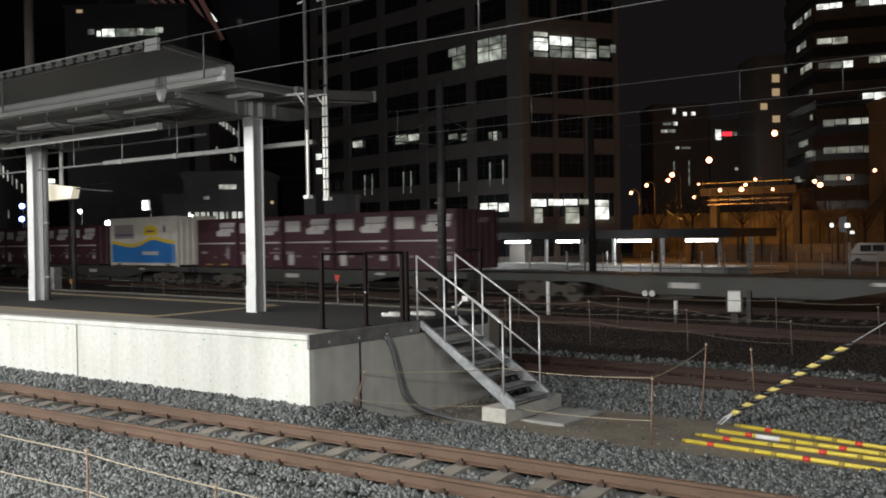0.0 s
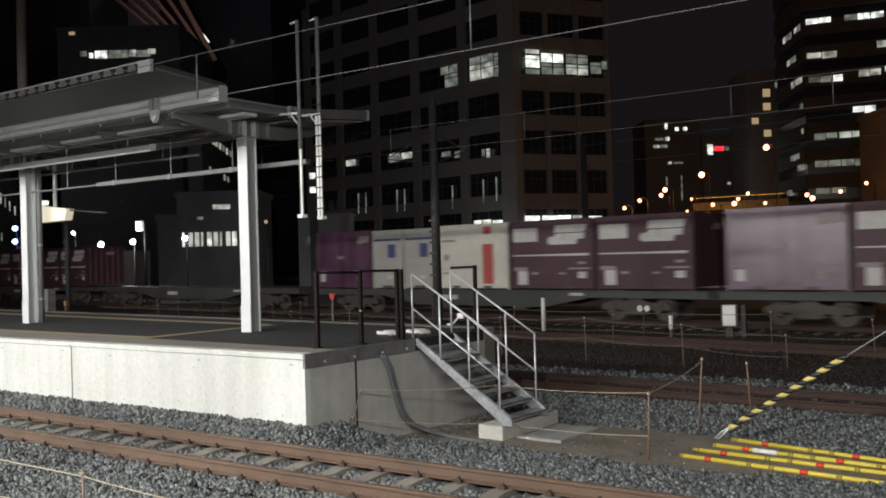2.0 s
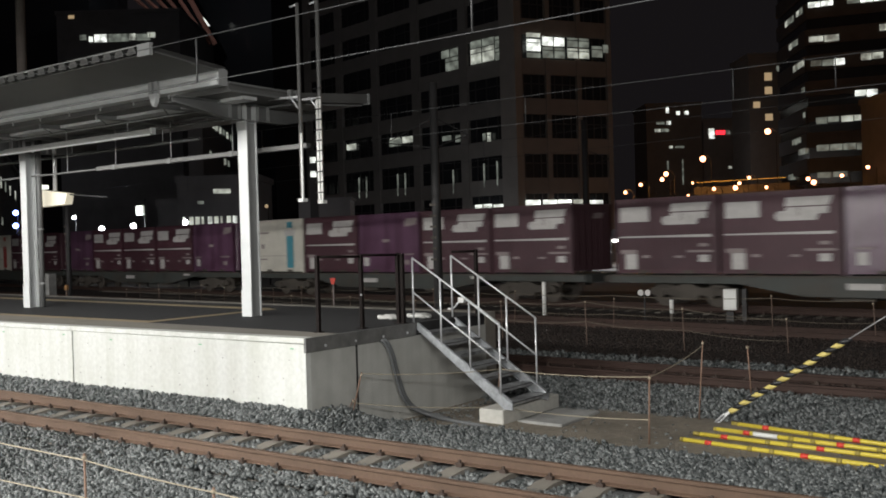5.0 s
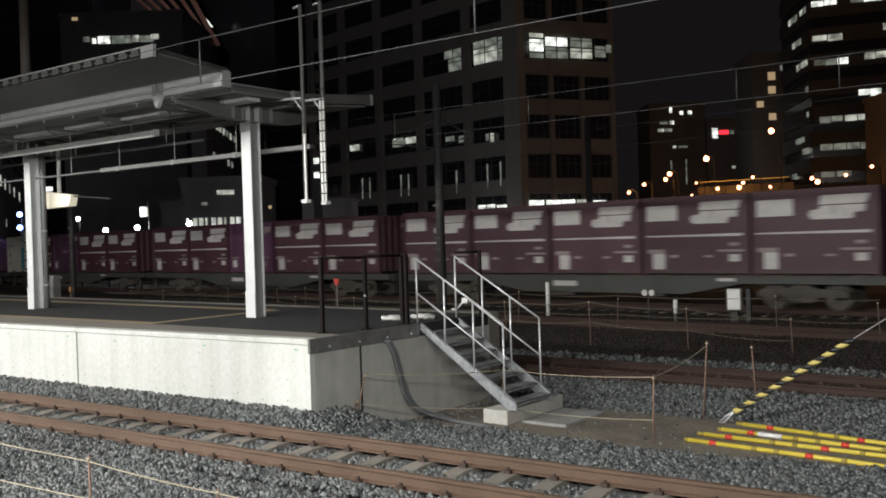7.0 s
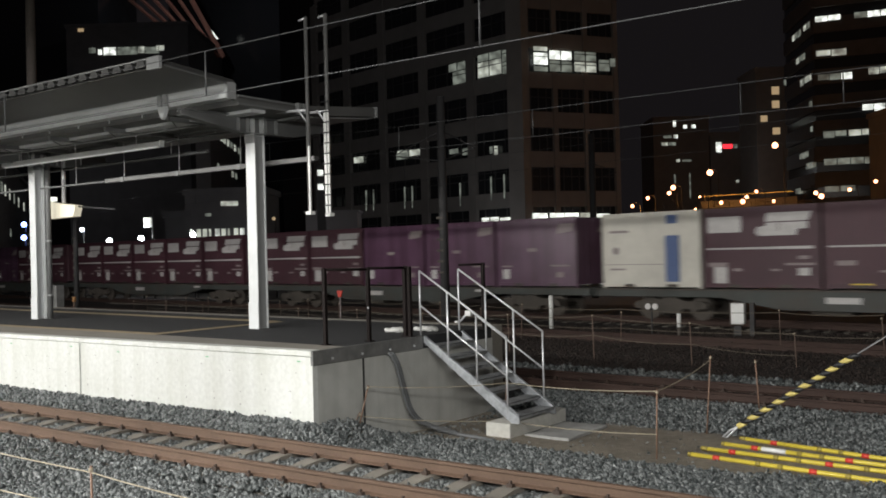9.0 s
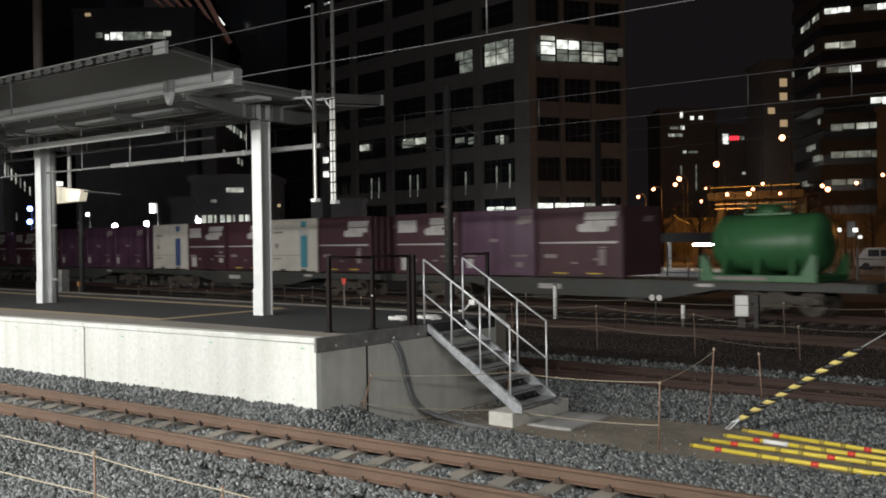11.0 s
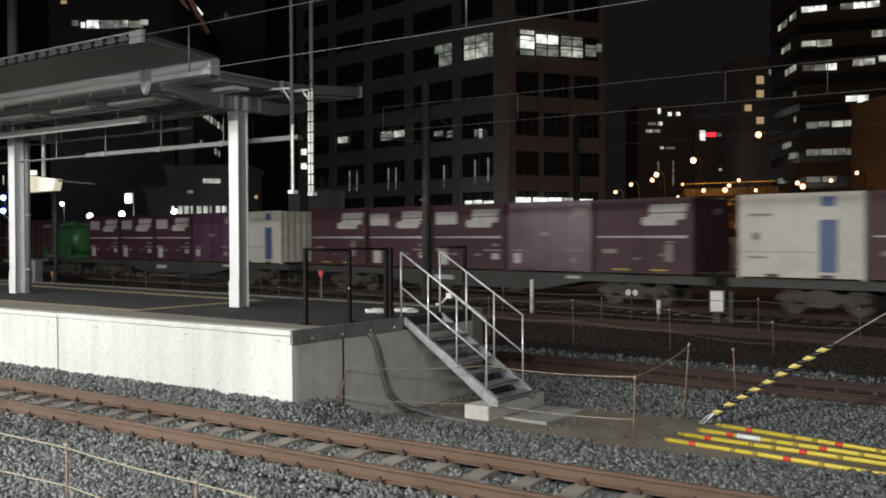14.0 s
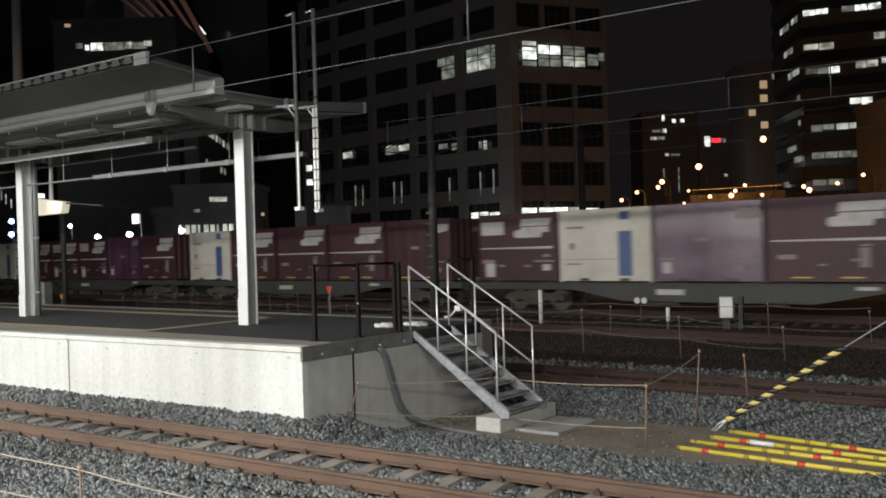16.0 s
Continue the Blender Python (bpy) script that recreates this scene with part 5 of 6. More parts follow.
# fence with posts before the square
t = thing("far_fence", "low grey steel fence with posts before the square", "fence", pose(-34.5, 62.0, -0.6, 0, 0, -10))
for k in range(15):
    tubed("post", M["casing"], t, [(1.6 * k, 0, 0), (1.6 * k, 0, 2.35 if k % 4 == 1 else 1.75)], 0.07 if k % 4 == 1 else 0.04, 6)
for z in (0.7, 1.2, 1.65):
    tubed("fence_rail", M["girder"], t, [(0, 0, z), (22.4, 0, z)], 0.025, 6)
# low pale building behind the yard, with small windows
t = thing("yard_building", "low pale grey railway building with small windows", "building", pose(-60.6, 61.2, -0.6, 0, 0, 36))
boxed("wall", M["plainblock"], t, 0, 0, 0, 4.6, 4, 6.8)
boxed("roof_edge", M["plainblock"], t, -0.15, -0.15, 6.8, 4.75, 4.15, 7.0)
for x, mat in ((0.7, "glass"), (2.0, "dimwin"), (3.3, "litwin")):
    boxed("window", M[mat], t, x, -0.03, 4.3, x + 0.8, 0.02, 5.0)
    boxed("sill", M["beam"], t, x - 0.08, -0.1, 4.2, x + 0.88, 0.0, 4.28)
t = thing("lit_low_wall", "low wall in the square glowing under the street lamps", "wall", pose(-41, 100, -0.42, 0, 0, -8))
boxed("wall", M["dirt"], t, 0, 0, -0.2, 32, 0.5, 1.6)
for k in range(12):
    boxed("rail_post", M["pole"], t, 1 + k * 2.6, -0.2, 0, 1.15 + k * 2.6, -0.05, 3.2)

# ---- far shelter beyond the goods train ----
shelter = thing("far_shelter", "long low shelter with a dark flat roof and lit tube lights", "shelter")
A0, A1 = Vector((-58.6, 79.3, 0)), Vector((-25.3, 69.1, 0))
AD = (A1 - A0)
AL = AD.length
SM = pose(A0.x, A0.y, 0, 0, 0, math.degrees(math.atan2(AD.y, AD.x)))


def sh(ob):
    ob.matrix_local = SM
    return ob


sh(boxed("platform_edge", M["white"], shelter, -12, 0, -0.62, AL, 0.3, -0.1))
sh(boxed("platform_top", M["concrete"], shelter, -12, 0.3, -0.62, AL + 2, 5.0, -0.12))
sh(boxed("roof", M["pole"], shelter, -12, -0.5, 2.1, AL + 1, 5.0, 2.75))
sh(boxed("roof_trim", M["pole"], shelter, -12, -0.6, 2.62, AL + 1.05, -0.5, 2.8))
for s in (0.2, 0.42, 0.55, 0.66, 0.81, 0.97, 1.05):
    sh(boxed("post", M["steel"], shelter, s * AL - 0.12, 0.7, -0.12, s * AL + 0.12, 0.95, 2.1))
for s0, s1 in ((0.25, 0.34), (0.455, 0.535), (0.67, 0.765), (0.875, 0.955), (0.02, 0.06)):
    sh(boxed("tube_light", M["tube"], shelter, s0 * AL, 0.9, 1.78, s1 * AL, 1.3, 1.98))
sh(boxed("kiosk", M["brightwin"], shelter, 0.01 * AL, 3.0, -0.1, 0.16 * AL, 3.4, 2.0, label="bright lit kiosk front"))
for k in range(7):
    sh(boxed("fence_post", M["steel"], shelter, (0.1 + 0.14 * k) * AL, -0.1, -0.62, (0.1 + 0.14 * k) * AL + 0.08, 0.0, 1.05))


# ---- yard lights on the far side ----
def yard_light(label, x, y, z, r, mat):
    t = thing("yard_light", label, "light", pose(x, y, -0.3), "yard lights")
    tubed("post", M["pole"], t, [(0, 0.15, -0.32), (0, 0.15, z + 0.5)], 0.06, 6)
    bm = bmesh.new()
    bmesh.ops.create_icosphere(bm, subdivisions=2, radius=r, matrix=Matrix.Translation((0, 0, z + 0.3)))
    part("lamp_head", bm, M[mat], t)


for x, y, z, r, mat in ((-61.39, 41.72, 3.88, 0.2, "whitelamp"), (-59.52, 43.1, 4.01, 0.2, "whitelamp"), (-56.46, 45.36, 4.18, 0.2, "whitelamp"), (-66.42, 38.02, 5.23, 0.2, "bluelamp"), (-66.44, 38.0, 4.28, 0.2, "bluelamp"),
                        (-63.0, 40.54, 4.77, 0.13, "whitelamp"), (-51.68, 48.9, 5.2, 0.14, "warmwin")):
    yard_light("bright blue-white yard lamp on a thin post" if mat == "bluelamp" else "bright white yard lamp on a thin post", x, y, z, r, mat)
t = thing("lit_sign_box", "small white illuminated sign box on a post", "sign", pose(-59.1, 43.42, -0.3))
boxed("panel", M["brightwin"], t, -0.35, -0.1, 5.1, 0.35, 0.1, 5.8)
tubed("post", M["pole"], t, [(0.4, 0.15, -0.32), (0.4, 0.15, 6.3)], 0.08, 6)
t = thing("lit_hall", "bright lit low hall front beyond the yard", "building", pose(-78.6, 47.5, -0.42, 0, 0, 36.4))
boxed("front", M["brightwin"], t, 0, 0, 1.9, 2.2, 0.2, 3.5)
boxed("front", M["brightwin"], t, 2.5, 0, 1.9, 5.0, 0.2, 3.5)
boxed("wall", M["facade"], t, -2, 0.2, -0.2, 8, 5, 4.0)
t = thing("stacked_windows", "two small stacked lit windows behind the hanging posts", "window", pose(-52.4, 54.6, -0.42, 0, 0, 36.4))
boxed("pane", M["brightwin"], t, -0.2, 0, 9.1, 0.25, 0.1, 9.55)
boxed("pane", M["brightwin"], t, -0.2, 0, 8.0, 0.25, 0.1, 8.45)
boxed("mount", M["pole"], t, -0.3, 0.1, -0.2, 0.35, 0.5, 10.0)


def motions():
    for ob, u, z in TRAIN:
        walk(ob, [(t, on_train(u + s, z)) for t, s in RUN])

def low(x, y, z, f=1.0957):
    """A point seen against the earth, carried on to the earth's own level."""
    return (x * f, y * f, 2.414 - (2.414 - z) * f)


# ---- foreground things ----
# hose from the end wall
hose = thing("cable_hose", "grey corrugated cable hose hanging from the platform's end wall", "hose")
HOSE = [(-9.6, 11.36, 0.86), (-9.53, 11.38, 0.86), (-9.48, 11.46, 0.69), (-9.47, 11.55, 0.41), (-9.46, 11.62, 0.19), (-9.43, 11.71, -0.06), (-9.38, 11.88, -0.25), (-9.17, 12.05, -0.37), (-8.73, 11.93, -0.385), (-8.1, 11.85, -0.395), (-7.9, 11.84, -0.42)]


def smooth(pts, step):
    """Points at even steps along a soft curve."""
    p = [Vector(q) for q in pts]
    p = [2 * p[0] - p[1]] + p + [2 * p[-1] - p[-2]]
    out = []
    for a, b, c, d in zip(p, p[1:], p[2:], p[3:]):
        n = max(1, round((c - b).length / step))
        for i in range(n):
            u = i / n
            out.append(0.5 * (2 * b + (c - a) * u + (2 * a - 5 * b + 4 * c - d) * u * u + (3 * b - a - 3 * c + d) * u ** 3))
    return out


for o in (0.0, 0.062):
    line = [q + Vector((0.0, o, 0.0)) for q in smooth(HOSE[:9] if o else HOSE, 0.018)]
    tubed("hose", M["cable"], hose, line, [0.027 + 0.005 * (i % 2) for i in range(len(line))], 8)


def stake(label, foot, head, r=0.0115, mat="stake"):
    t = thing("fence_stake", label, "stake", None, "fence stakes")
    tubed("rod", M[mat], t, [foot, head], r, 6)
    tubed("knot", M["rope"], t, [Vector(head) - Vector((0, 0, 0.05)), Vector(head) - Vector((0, 0, 0.02))], r * 1.9, 6)


def sag(a, b, drop=0.04, n=8):
    a, b = Vector(a), Vector(b)
    return [a.lerp(b, i / n) - Vector((0, 0, drop * 4 * (i / n) * (1 - i / n))) for i in range(n + 1)]


def rope(label, pts, r=0.0065, mat="rope", drop=0.04):
    t = thing("rope", label, "rope", None, "fence ropes")
    for a, b in zip(pts, pts[1:]):
        tubed("strand", M[mat], t, sag(a, b, drop), r, 5)


# rope fence before the stairs
lean = ((-9.46, 10.5, -0.25), (-9.31, 10.6, 0.49))
stair_stake = (low(-7.55, 11.5, -0.25), low(-7.5, 11.55, 0.57))
pa = (low(-4.95, 10.93, -0.3), low(-4.84, 10.75, 0.70))
pb = (low(-5.0, 12.68, -0.3), low(-4.86, 12.55, 0.93))
pc = ((-5.05, 15.06, -0.3), (-5.08, 15.0, 0.6))
for foot, head in (lean, stair_stake, pa, pb, pc):
    stake("thin rusty stake of the rope fence stuck in the ballast", foot, head)
stake("short thin prop leaning on the fence stake", (-9.75, 10.72, -0.2), (-9.42, 10.53, 0.1), 0.008)
rope("thin pale rope strung along rusty stakes", [(-9.31, 10.6, 0.47), low(-7.5, 11.55, 0.52), low(-4.84, 10.75, 0.68), low(-4.88, 12.58, 0.86)])
rope("thin pale rope strung low along rusty stakes", [(-9.42, 10.53, 0.04), low(-7.53, 11.52, -0.02), low(-4.9, 10.84, 0.14)])

# rope fence before the near track
for x, top in ((-12.2, 0.55), (-8.04, 0.5), (-6.22, 0.42), (-3.9, 0.4)):
    stake("rusty stake of the rope fence beside the near track", (x - 0.02, 5.22, -0.5), (x, 5.2, top))
rope("yellowish twisted rope of the near fence", [(-12.2, 5.2, 0.5), (-8.04, 5.2, 0.44), (-6.22, 5.2, 0.38), (-3.9, 5.2, 0.36)], 0.007, drop=0.015)
rope("yellowish twisted rope low on the near fence", [(-12.2, 5.21, 0.08), (-8.05, 5.21, 0.08), (-6.24, 5.21, 0.02), (-3.9, 5.2, -0.02)], 0.007, drop=0.02)

# far rope fence between the tracks
FF = [(-34, 24.2, 0.75), (-31.2, 23.7, 0.8), (-28.4, 23.2, 0.72), (-25.4, 22.7, 0.8), (-22.4, 22.2, 0.75), (-19.4, 21.7, 0.78), (-16.5, 21.2, 0.75), (-13.4, 20.8, 0.8), (-10.66, 20.22, 0.87), (-8.16, 20.0, 0.77), (-6.1, 20.6, 0.55)]
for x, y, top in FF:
    stake("thin rusty stake of the far rope fence", (x, y, -0.3), (x - 0.03, y, top), 0.013, "dimstake")
rope("thin pale rope of the far fence", [(x, y, z - 0.04) for x, y, z in FF], 0.0075, "dimrope", drop=0.06)
rope("thin pale rope low on the far fence", [(x, y, z - 0.5) for x, y, z in FF], 0.0075, "dimrope", drop=0.06)
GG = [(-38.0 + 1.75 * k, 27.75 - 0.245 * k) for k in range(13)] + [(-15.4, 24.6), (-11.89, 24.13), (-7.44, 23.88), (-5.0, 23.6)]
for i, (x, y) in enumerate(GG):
    stake("thin rusty stake of the yard rope fence", (x, y, -0.3), (x + 0.05 * math.sin(i * 5), y, 0.74 + 0.08 * math.sin(i * 3)), 0.014, "dimstake")
rope("thin pale rope of the yard fence", [(x, y, 0.72) for x, y in GG], 0.008, "dimrope", drop=0.05)
rope("thin pale rope low on the yard fence", [(x, y, 0.2) for x, y in GG], 0.008, "dimrope", drop=0.05)

# white markers and boxes beside the goods track
for x, y, z0, z1, r, white_from in ((-15.46, 26.5, -0.25, 0.96, 0.07, -0.1), (-11.05, 26.2, -0.25, 0.48, 0.065, 0.08)):
    t = thing("marker_post", "short white painted marker post beside the tracks", "marker post", None, "marker posts")
    tubed("foot", M["under"], t, [(x, y, z0), (x, y, white_from)], r * 0.9, 8)
    tubed("post", M["white"], t, [(x, y, white_from), (x, y, z1)], r, 8)
    tubed("cap", M["pole"], t, [(x, y, z1), (x, y, z1 + 0.04)], r * 0.8, 8)
t = thing("trackside_box", "white trackside box on a dark leg", "box", pose(-9.6, 27.0, -0.25, 0, 0, 8))
boxed("body", M["white"], t, -0.2, -0.15, 0.4, 0.2, 0.15, 1.0, bevel=0.02)
boxed("rim", M["under"], t, -0.215, -0.158, 0.385, -0.17, -0.1, 1.015)
boxed("leg", M["pole"], t, 0.34, -0.1, 0, 0.46, 0.1, 1.0)
boxed("foot", M["pole"], t, -0.1, -0.1, 0, 0.1, 0.1, 0.35)
t = thing("dwarf_signal", "small white paired-disc ground marker", "signal", pose(-11.75, 25.9, 0.07))
tubed("stem", M["pole"], t, [(0, 0, -0.32), (0, 0, 0.6)], 0.03, 6)
for o in (-0.14, 0.14):
    tubed("disc", M["mark"], t, [(o * 0.8, -0.03, 0.62), (o * 0.8, 0.03, 0.62)], 0.09, 12)
t = thing("capped_post", "short post with a dull orange cap beside the fence", "marker", pose(-30.9, 19.5, -0.25))
tubed("post", M["dimstake"], t, [(0, 0, 0), (0, 0, 1.26)], 0.035, 8)
boxed("cap", M["orangecap"], t, -0.06, -0.05, 1.24, 0.06, 0.05, 1.42, bevel=0.015)
t = thing("stop_marker", "small red tapered marker board on a thin pale post", "marker", pose(-21.68, 23.4, -0.25))
tubed("post", M["faded"], t, [(0, 0, 0), (0, 0, 1.28)], 0.022, 6)
bm = bmesh.new()
prism(bm, [(-0.13, 1.48), (0.13, 1.48), (0.05, 1.27), (-0.05, 1.27)], 1, -0.03, 0.0)
part("board", bm, M["red"], t)
# speaker and box on the mast behind the stairs
t = thing("mast_box", "small white box and pipe clamp on a post behind the stairs", "box", pose(-12.6, 17.4, -0.25))
tubed("post", M["white"], t, [(0, 0, 0), (0, 0, 1.12)], 0.045, 8)
boxed("box", M["white"], t, -0.42, -0.06, 0.92, -0.16, 0.06, 1.06, bevel=0.01)
tubed("arm", M["galv"], t, [(-0.1, 0, 0.98), (0.16, 0, 1.16), (0.3, 0, 1.3)], 0.025, 6)
boxed("lamp", M["white"], t, 0.26, -0.05, 1.24, 0.42, 0.05, 1.36, bevel=0.01)
for z in (0.4, 0.72, 1.0):
    tubed("clamp", M["galv"], t, [(0, 0, z), (0, 0, z + 0.04)], 0.055, 8)

# guy wire with striped guard
g0, g1, g2, g3 = Vector(low(-4.77, 12.58, -0.22)), Vector(low(-4.486, 12.5, 0.005)), Vector(low(-2.967, 12.5, 1.032)), Vector(low(2.6, 12.5, 4.8))
t = thing("guy_wire", "guy wire with yellow and black striped guard anchored in earth", "guy wire")
tubed("anchor_loop", M["galv"], t, [g0, g0.lerp(g1, 0.5) + Vector((0.02, 0, 0.05)), g1], 0.016, 6)
tubed("anchor_loop", M["galv"], t, [g0, g0.lerp(g1, 0.5) - Vector((0.02, 0, 0.05)), g1], 0.016, 6)
tubed("wire", M["galv"], t, [g2, g3], 0.009, 6)
def slanted(bm, a, b, r, lean0, lean1, n=12):
    """A round sleeve from a to b whose ends are cut at a slant."""
    d = (b - a).normalized()
    side = d.cross(Vector((0, 0, 1))).normalized()
    up = side.cross(d)
    rings = []
    for p, lean in ((a, lean0), (b, lean1)):
        rings.append([bm.verts.new(p + r * (side * math.cos(2 * math.pi * k / n) + up * math.sin(2 * math.pi * k / n)) + d * lean * math.sin(2 * math.pi * k / n)) for k in range(n)])
    for k in range(n):
        f = bm.faces.new((rings[0][k], rings[0][(k + 1) % n], rings[1][(k + 1) % n], rings[1][k]))
        f.smooth = True
    bm.faces.new(rings[0])
    bm.faces.new(rings[1][::-1])


n = 9
for k in range(n):
    for lo, hi, mat in ((0.0, 0.46, "paleyellow"), (0.46, 1.0, "black")):
        bm = bmesh.new()
        slanted(bm, g1.lerp(g2, (k + lo) / n), g1.lerp(g2, (k + hi) / n), 0.041, 0.0 if k == 0 and lo == 0 else -0.045, -0.045)
        part("guard_band", bm, M[mat], t)

# marking poles on the ground
bands = ((0.32, "red"), (1.62, "red"), (0.95, "black"), (1.25, "black"), (2.1, "black"))
for i, (a, b, z) in enumerate((((-4.64, 11.28), (-2.36, 10.98), -0.155), ((-4.62, 11.66), (-2.47, 11.45), -0.15), ((-4.50, 12.05), (-2.52, 11.76), -0.15), ((-4.42, 12.5), (-2.6, 12.12), -0.15))):
    p0, p9 = Vector(low(a[0], a[1], z)), Vector(low(b[0], b[1], z))
    d = (p9 - p0).normalized()
    t = thing("marking_pole", "yellow pole with red and dark bands lying on the earth", "pole", None, "poles on the ground")
    tubed("tube", M["yellow"], t, [p0, p0 + d * 4.2], 0.03, 10)
    tubed("end_cap", M["clamp"], t, [p0 - d * 0.05, p0 + d * (0.05 if i % 2 else 0.0)], 0.031, 10)
    for s, m in bands:
        if m == "black":
            bm = bmesh.new()
            q = p0 + d * (s + 0.07 * i)
            tube(bm, [q - d * 0.035, q, q + d * 0.035], [0.031, 0.041, 0.031], 10)
            part("clamp", bm, M["clamp"], t)
        else:
            q = p0 + d * (s + 0.04 * i)
            tubed("red_band", M["red"], t, [q, q + d * 0.1], 0.0325, 10)
    if i == 2:
        tubed("white_label", M["white"], t, [p0 + d * 0.55, p0 + d * 0.9], 0.033, 10, "white paper label")

# sandbags by the railing
for x, y, s in ((-10.5, 12.7, 1.0), (-10.15, 13.1, 1.1)):
    bm = bmesh.new()
    bmesh.ops.create_icosphere(bm, subdivisions=3, radius=0.2)
    for v in bm.verts:
        v.co = Vector((v.co.x * 1.15 * s, v.co.y * 0.7 * s, max(-0.03, v.co.z * 0.24 + 0.05 * noise.noise(v.co * 9)) + 0.02 * noise.noise(v.co * 22)))
    for f in bm.faces:
        f.smooth = True
    o = tagged(part("sandbag", bm, M["bag"]), "crumpled white sandbag lying on the asphalt", "sandbag", "sandbags")
    o.location = (x, y, PZ + 0.028)

# ---- crushed stone ----
def stones(name, label, count, place, size, material, seed, coarse=False):
    """Many small angular stones in one mesh."""
    r = np.random.default_rng(seed)
    bm = bmesh.new()
    if coarse:
        bmesh.ops.create_cube(bm, size=1.5)
    else:
        bmesh.ops.create_icosphere(bm, subdivisions=1, radius=1.0)
    base = np.array([v.co[:] for v in bm.verts])
    faces = np.array([[v.index for v in f.verts] for f in bm.faces])
    bm.free()
    xyz = place(r, count)
    n, k = len(xyz), len(base)
    sc = r.uniform(size[0], size[1], (n, 1)) * r.uniform(0.55, 1.3, (n, 3))
    q = r.normal(size=(n, 4))
    q /= np.linalg.norm(q, axis=1, keepdims=True)
    w, x, y, z = q.T
    rot = np.stack([1 - 2 * (y * y + z * z), 2 * (x * y - z * w), 2 * (x * z + y * w), 2 * (x * y + z * w), 1 - 2 * (x * x + z * z), 2 * (y * z - x * w), 2 * (x * z - y * w), 2 * (y * z + x * w), 1 - 2 * (x * x + y * y)], 1).reshape(n, 3, 3)
    v = base[None] * (1 + r.uniform(-0.38, 0.38, (n, k, 1))) * sc[:, None]
    v = np.einsum("nij,nkj->nki", rot, v) + xyz[:, None]
    f = faces[None] + (np.arange(n) * k)[:, None, None]
    me = bpy.data.meshes.new(name)
    fl = f.reshape(-1, faces.shape[1])
    me.vertices.add(n * k)
    me.vertices.foreach_set("co", v.reshape(-1).astype(np.float32))
    me.loops.add(fl.size)
    me.loops.foreach_set("vertex_index", fl.reshape(-1).astype(np.int32))
    me.polygons.add(len(fl))
    me.polygons.foreach_set("loop_start", (np.arange(len(fl)) * faces.shape[1]).astype(np.int32))
    me.polygons.foreach_set("loop_total", np.full(len(fl), faces.shape[1], np.int32))
    me.update(calc_edges=True)
    me.materials.append(material)
    return tagged(new(name, me), label, "stones", "", "stuff")


def near_place(r, count):
    x, y = r.uniform(-21, -0.5, count), r.uniform(4.4, 12.2, count)
    keep = (y < PY - 0.02) | (x > PX + 0.05)
    keep &= (x > -1.95 * y - 0.6) & (x < -0.17 * y + 0.5)
    s = ((x + 7.45) / 0.586 + 0.5) % 1 - 0.5
    keep &= ~((np.abs(s * 0.586) < 0.062) & (np.abs(y - 8.296) < 0.66) & (np.abs(y - 8.296) > 0.24))
    for c in (7.73, 8.862):
        keep &= np.abs(y - c) > 0.08
    edge = np.interp(x, [-8.6, -8.0, -6.8, -5.2, -4.0, -2.5], [11.5, 11.75, 11.6, 11.4, 11.6, 11.9]) + 0.1 * np.sin(x * 4.7) + 0.09 * r.normal(size=len(x))
    keep &= (y < edge) | (x < PX) | ((x < -8.6) & (y < 11.0))
    x, y = x[keep], y[keep]
    z = np.array([near_height(a, b) for a, b in zip(x, y)])
    # the bed between the sleepers lies lower
    mid = np.abs(y - 8.296) < 1.0
    ends = (np.abs(y - 8.296) > 0.65) & (np.abs(y - 8.296) < 1.08)
    z = z + np.where(ends, 0.055, 0.0)
    z = z + np.where(mid, -0.012, np.where(y > 9.5, 0.012, 0.0)) + r.uniform(-0.02, 0.025, len(x))
    return np.stack([x, y, z], 1)


def second_place(r, count):
    x, y = r.uniform(-9.4, 1.0, count), r.uniform(12.3, 15.35, count)
    foot = np.array([second_edge(a) for a in x])
    keep = (y > foot + 0.07 * np.sin(x * 4.3) + 0.09 * r.normal(size=count)) & ((x < -8.5) | (x > -6.95) | (y > 13.9))
    x, y = x[keep], y[keep]
    return np.stack([x, y, -0.47 + 0.28 * np.clip((y - foot[keep]) / 0.9, 0, 1) + r.uniform(-0.02, 0.03, len(x))], 1)


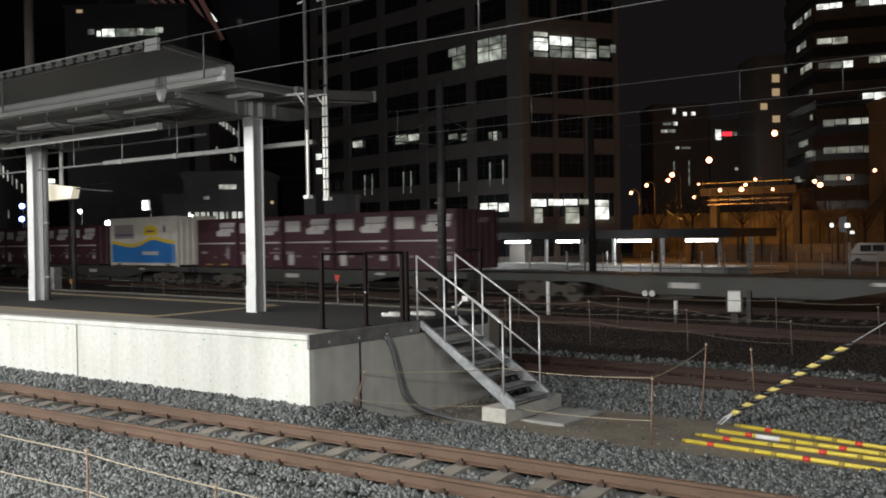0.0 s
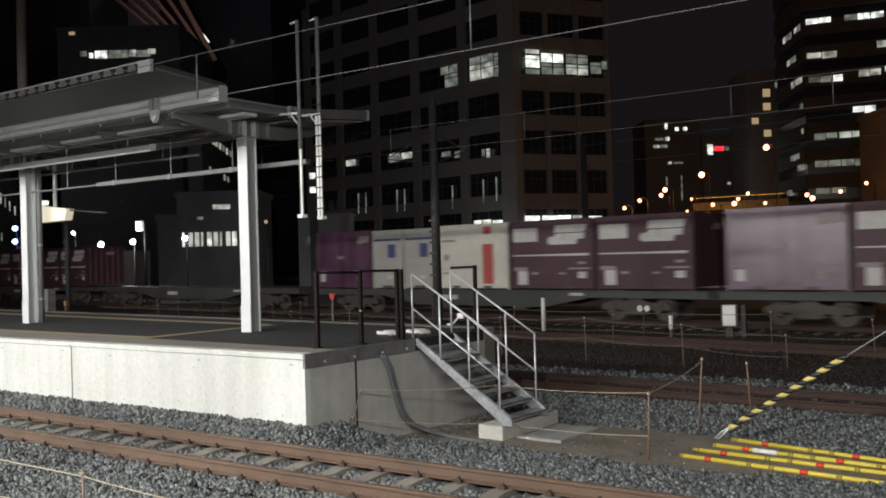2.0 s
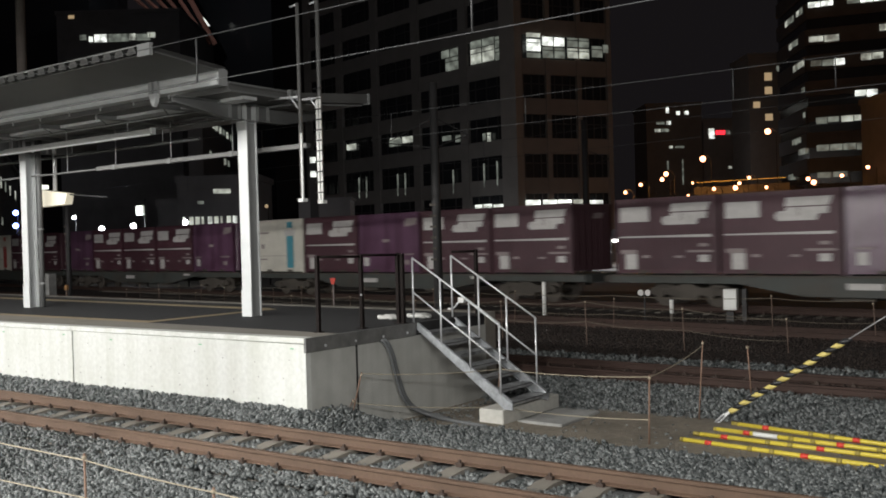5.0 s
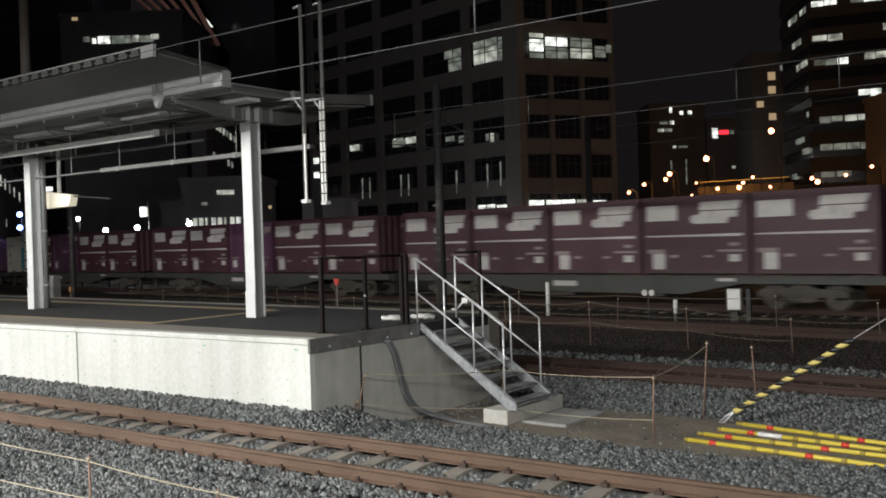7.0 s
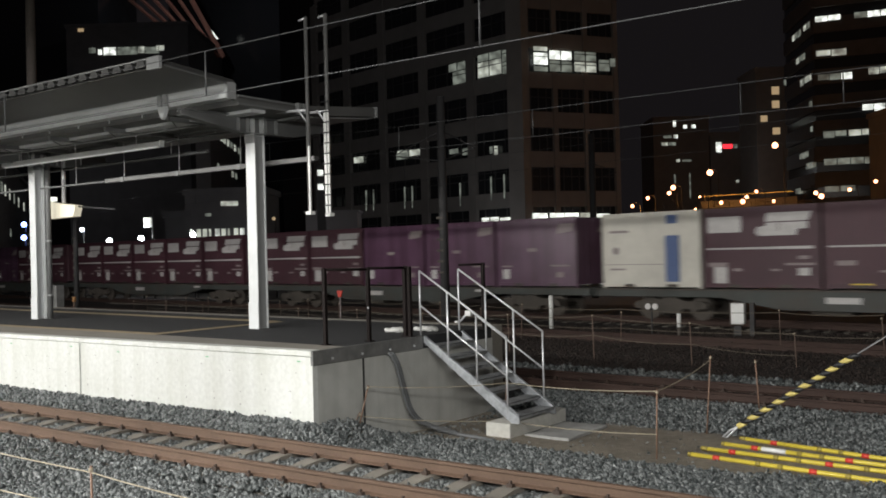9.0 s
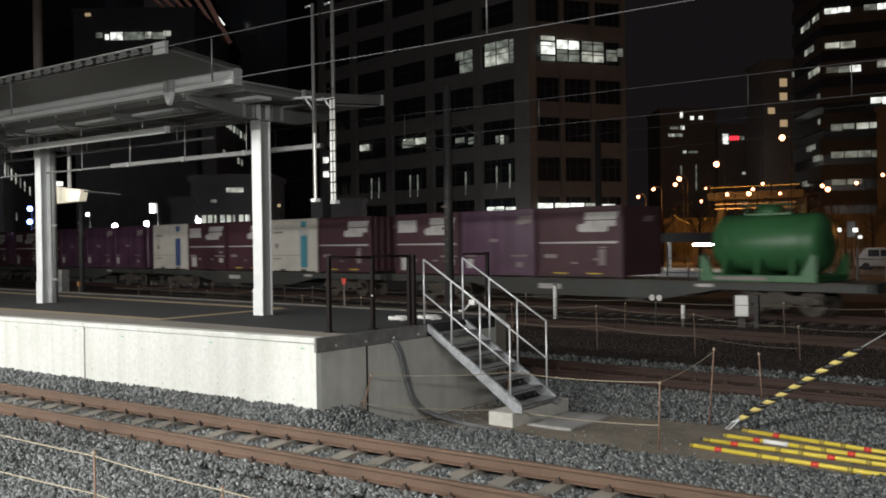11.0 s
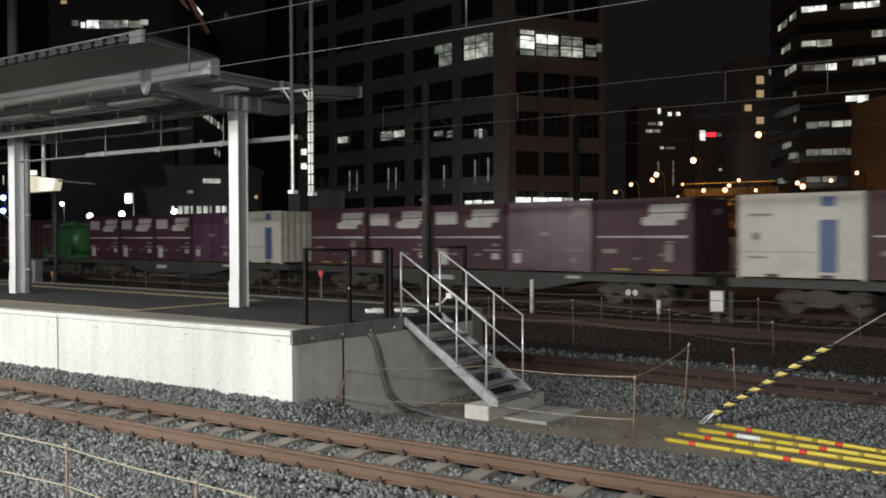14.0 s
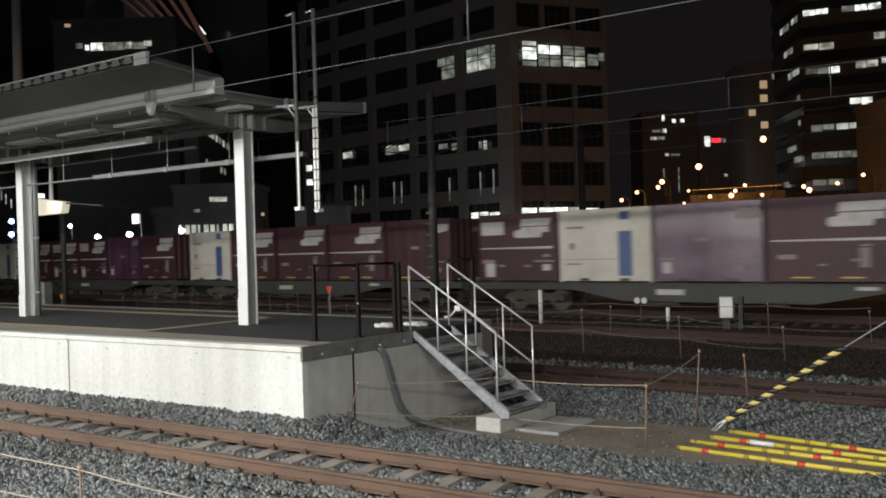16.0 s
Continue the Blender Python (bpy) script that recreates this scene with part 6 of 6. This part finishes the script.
def earth_place(r, count):
    x, y = r.uniform(-9.4, 0, count), r.uniform(10.5, 14.2, count)
    keep = ~((x > -8.4) & (x < -7.0) & (y > 12.1)) & ~((x < -9.3) & (y < 13.4) & (y > 9.7) & (x < PX))
    keep &= r.uniform(0, 1, count) < np.clip(0.25 + (-8.2 - x) * 0.8, 0.12, 1.0)
    x, y = x[keep], y[keep]
    return np.stack([x, y, -0.445 + r.uniform(-0.01, 0.02, len(x))], 1)


def brown_place(r, count):
    x, y = r.uniform(-24, 0.0, count), r.uniform(15.2, 28.6, count)
    keep = (x > -y * 1.15) & (x < -y * 0.12 + 0.5) & ((x > -9.3) | (y > 15.6))
    x, y = x[keep], y[keep]
    return np.stack([x, y, -0.19 + r.uniform(-0.02, 0.03, len(x))], 1)


def grey_strip_place(r, count):
    x, y = r.uniform(-12, 0.0, count), r.uniform(17.1, 18.3, count)
    return np.stack([x, y - (x + 6.2) * 0.052, -0.17 + r.uniform(-0.02, 0.03, count)], 1)


stones("near_ballast", "loose grey crushed stones round the near track", 150000, near_place, (0.015, 0.035), M["stone"], 1)
stones("second_ballast", "loose grey crushed stones beside the second track", 24000, second_place, (0.016, 0.033), M["stone"], 2)
stones("earth_stones", "scattered small stones on the bare earth", 9000, earth_place, (0.01, 0.028), M["stone"], 3)
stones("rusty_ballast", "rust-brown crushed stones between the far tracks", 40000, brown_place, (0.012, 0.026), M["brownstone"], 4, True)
stones("strip_ballast", "grey crushed stones behind the second track", 2600, grey_strip_place, (0.025, 0.045), M["stone"], 5, True)

# ---- the platform on which the camera stands, out of view, with its lit roof ----
t = thing("near_platform", "concrete platform with a lit roof behind the camera", "platform", None, "", "structure")
boxed("deck", M["concrete"], t, -60, -6, -0.5, 30, 2.6, 1.0)
boxed("roof", M["roof"], t, -60, -5, 5.35, -9.5, 3.2, 5.5)
# added edge, its depth set to cut the tubes' light off the canopy
boxed("fascia", M["roof"], t, -60, 3.1, 4.8, -9.5, 3.2, 5.35)
for x in (-45.5, -38, -30, -21.5, -13.5):
    boxed("tube_light", M["tube"], t, x - 1.5, -1.58, 5.06, x + 1.5, -1.42, 5.16)
motions()
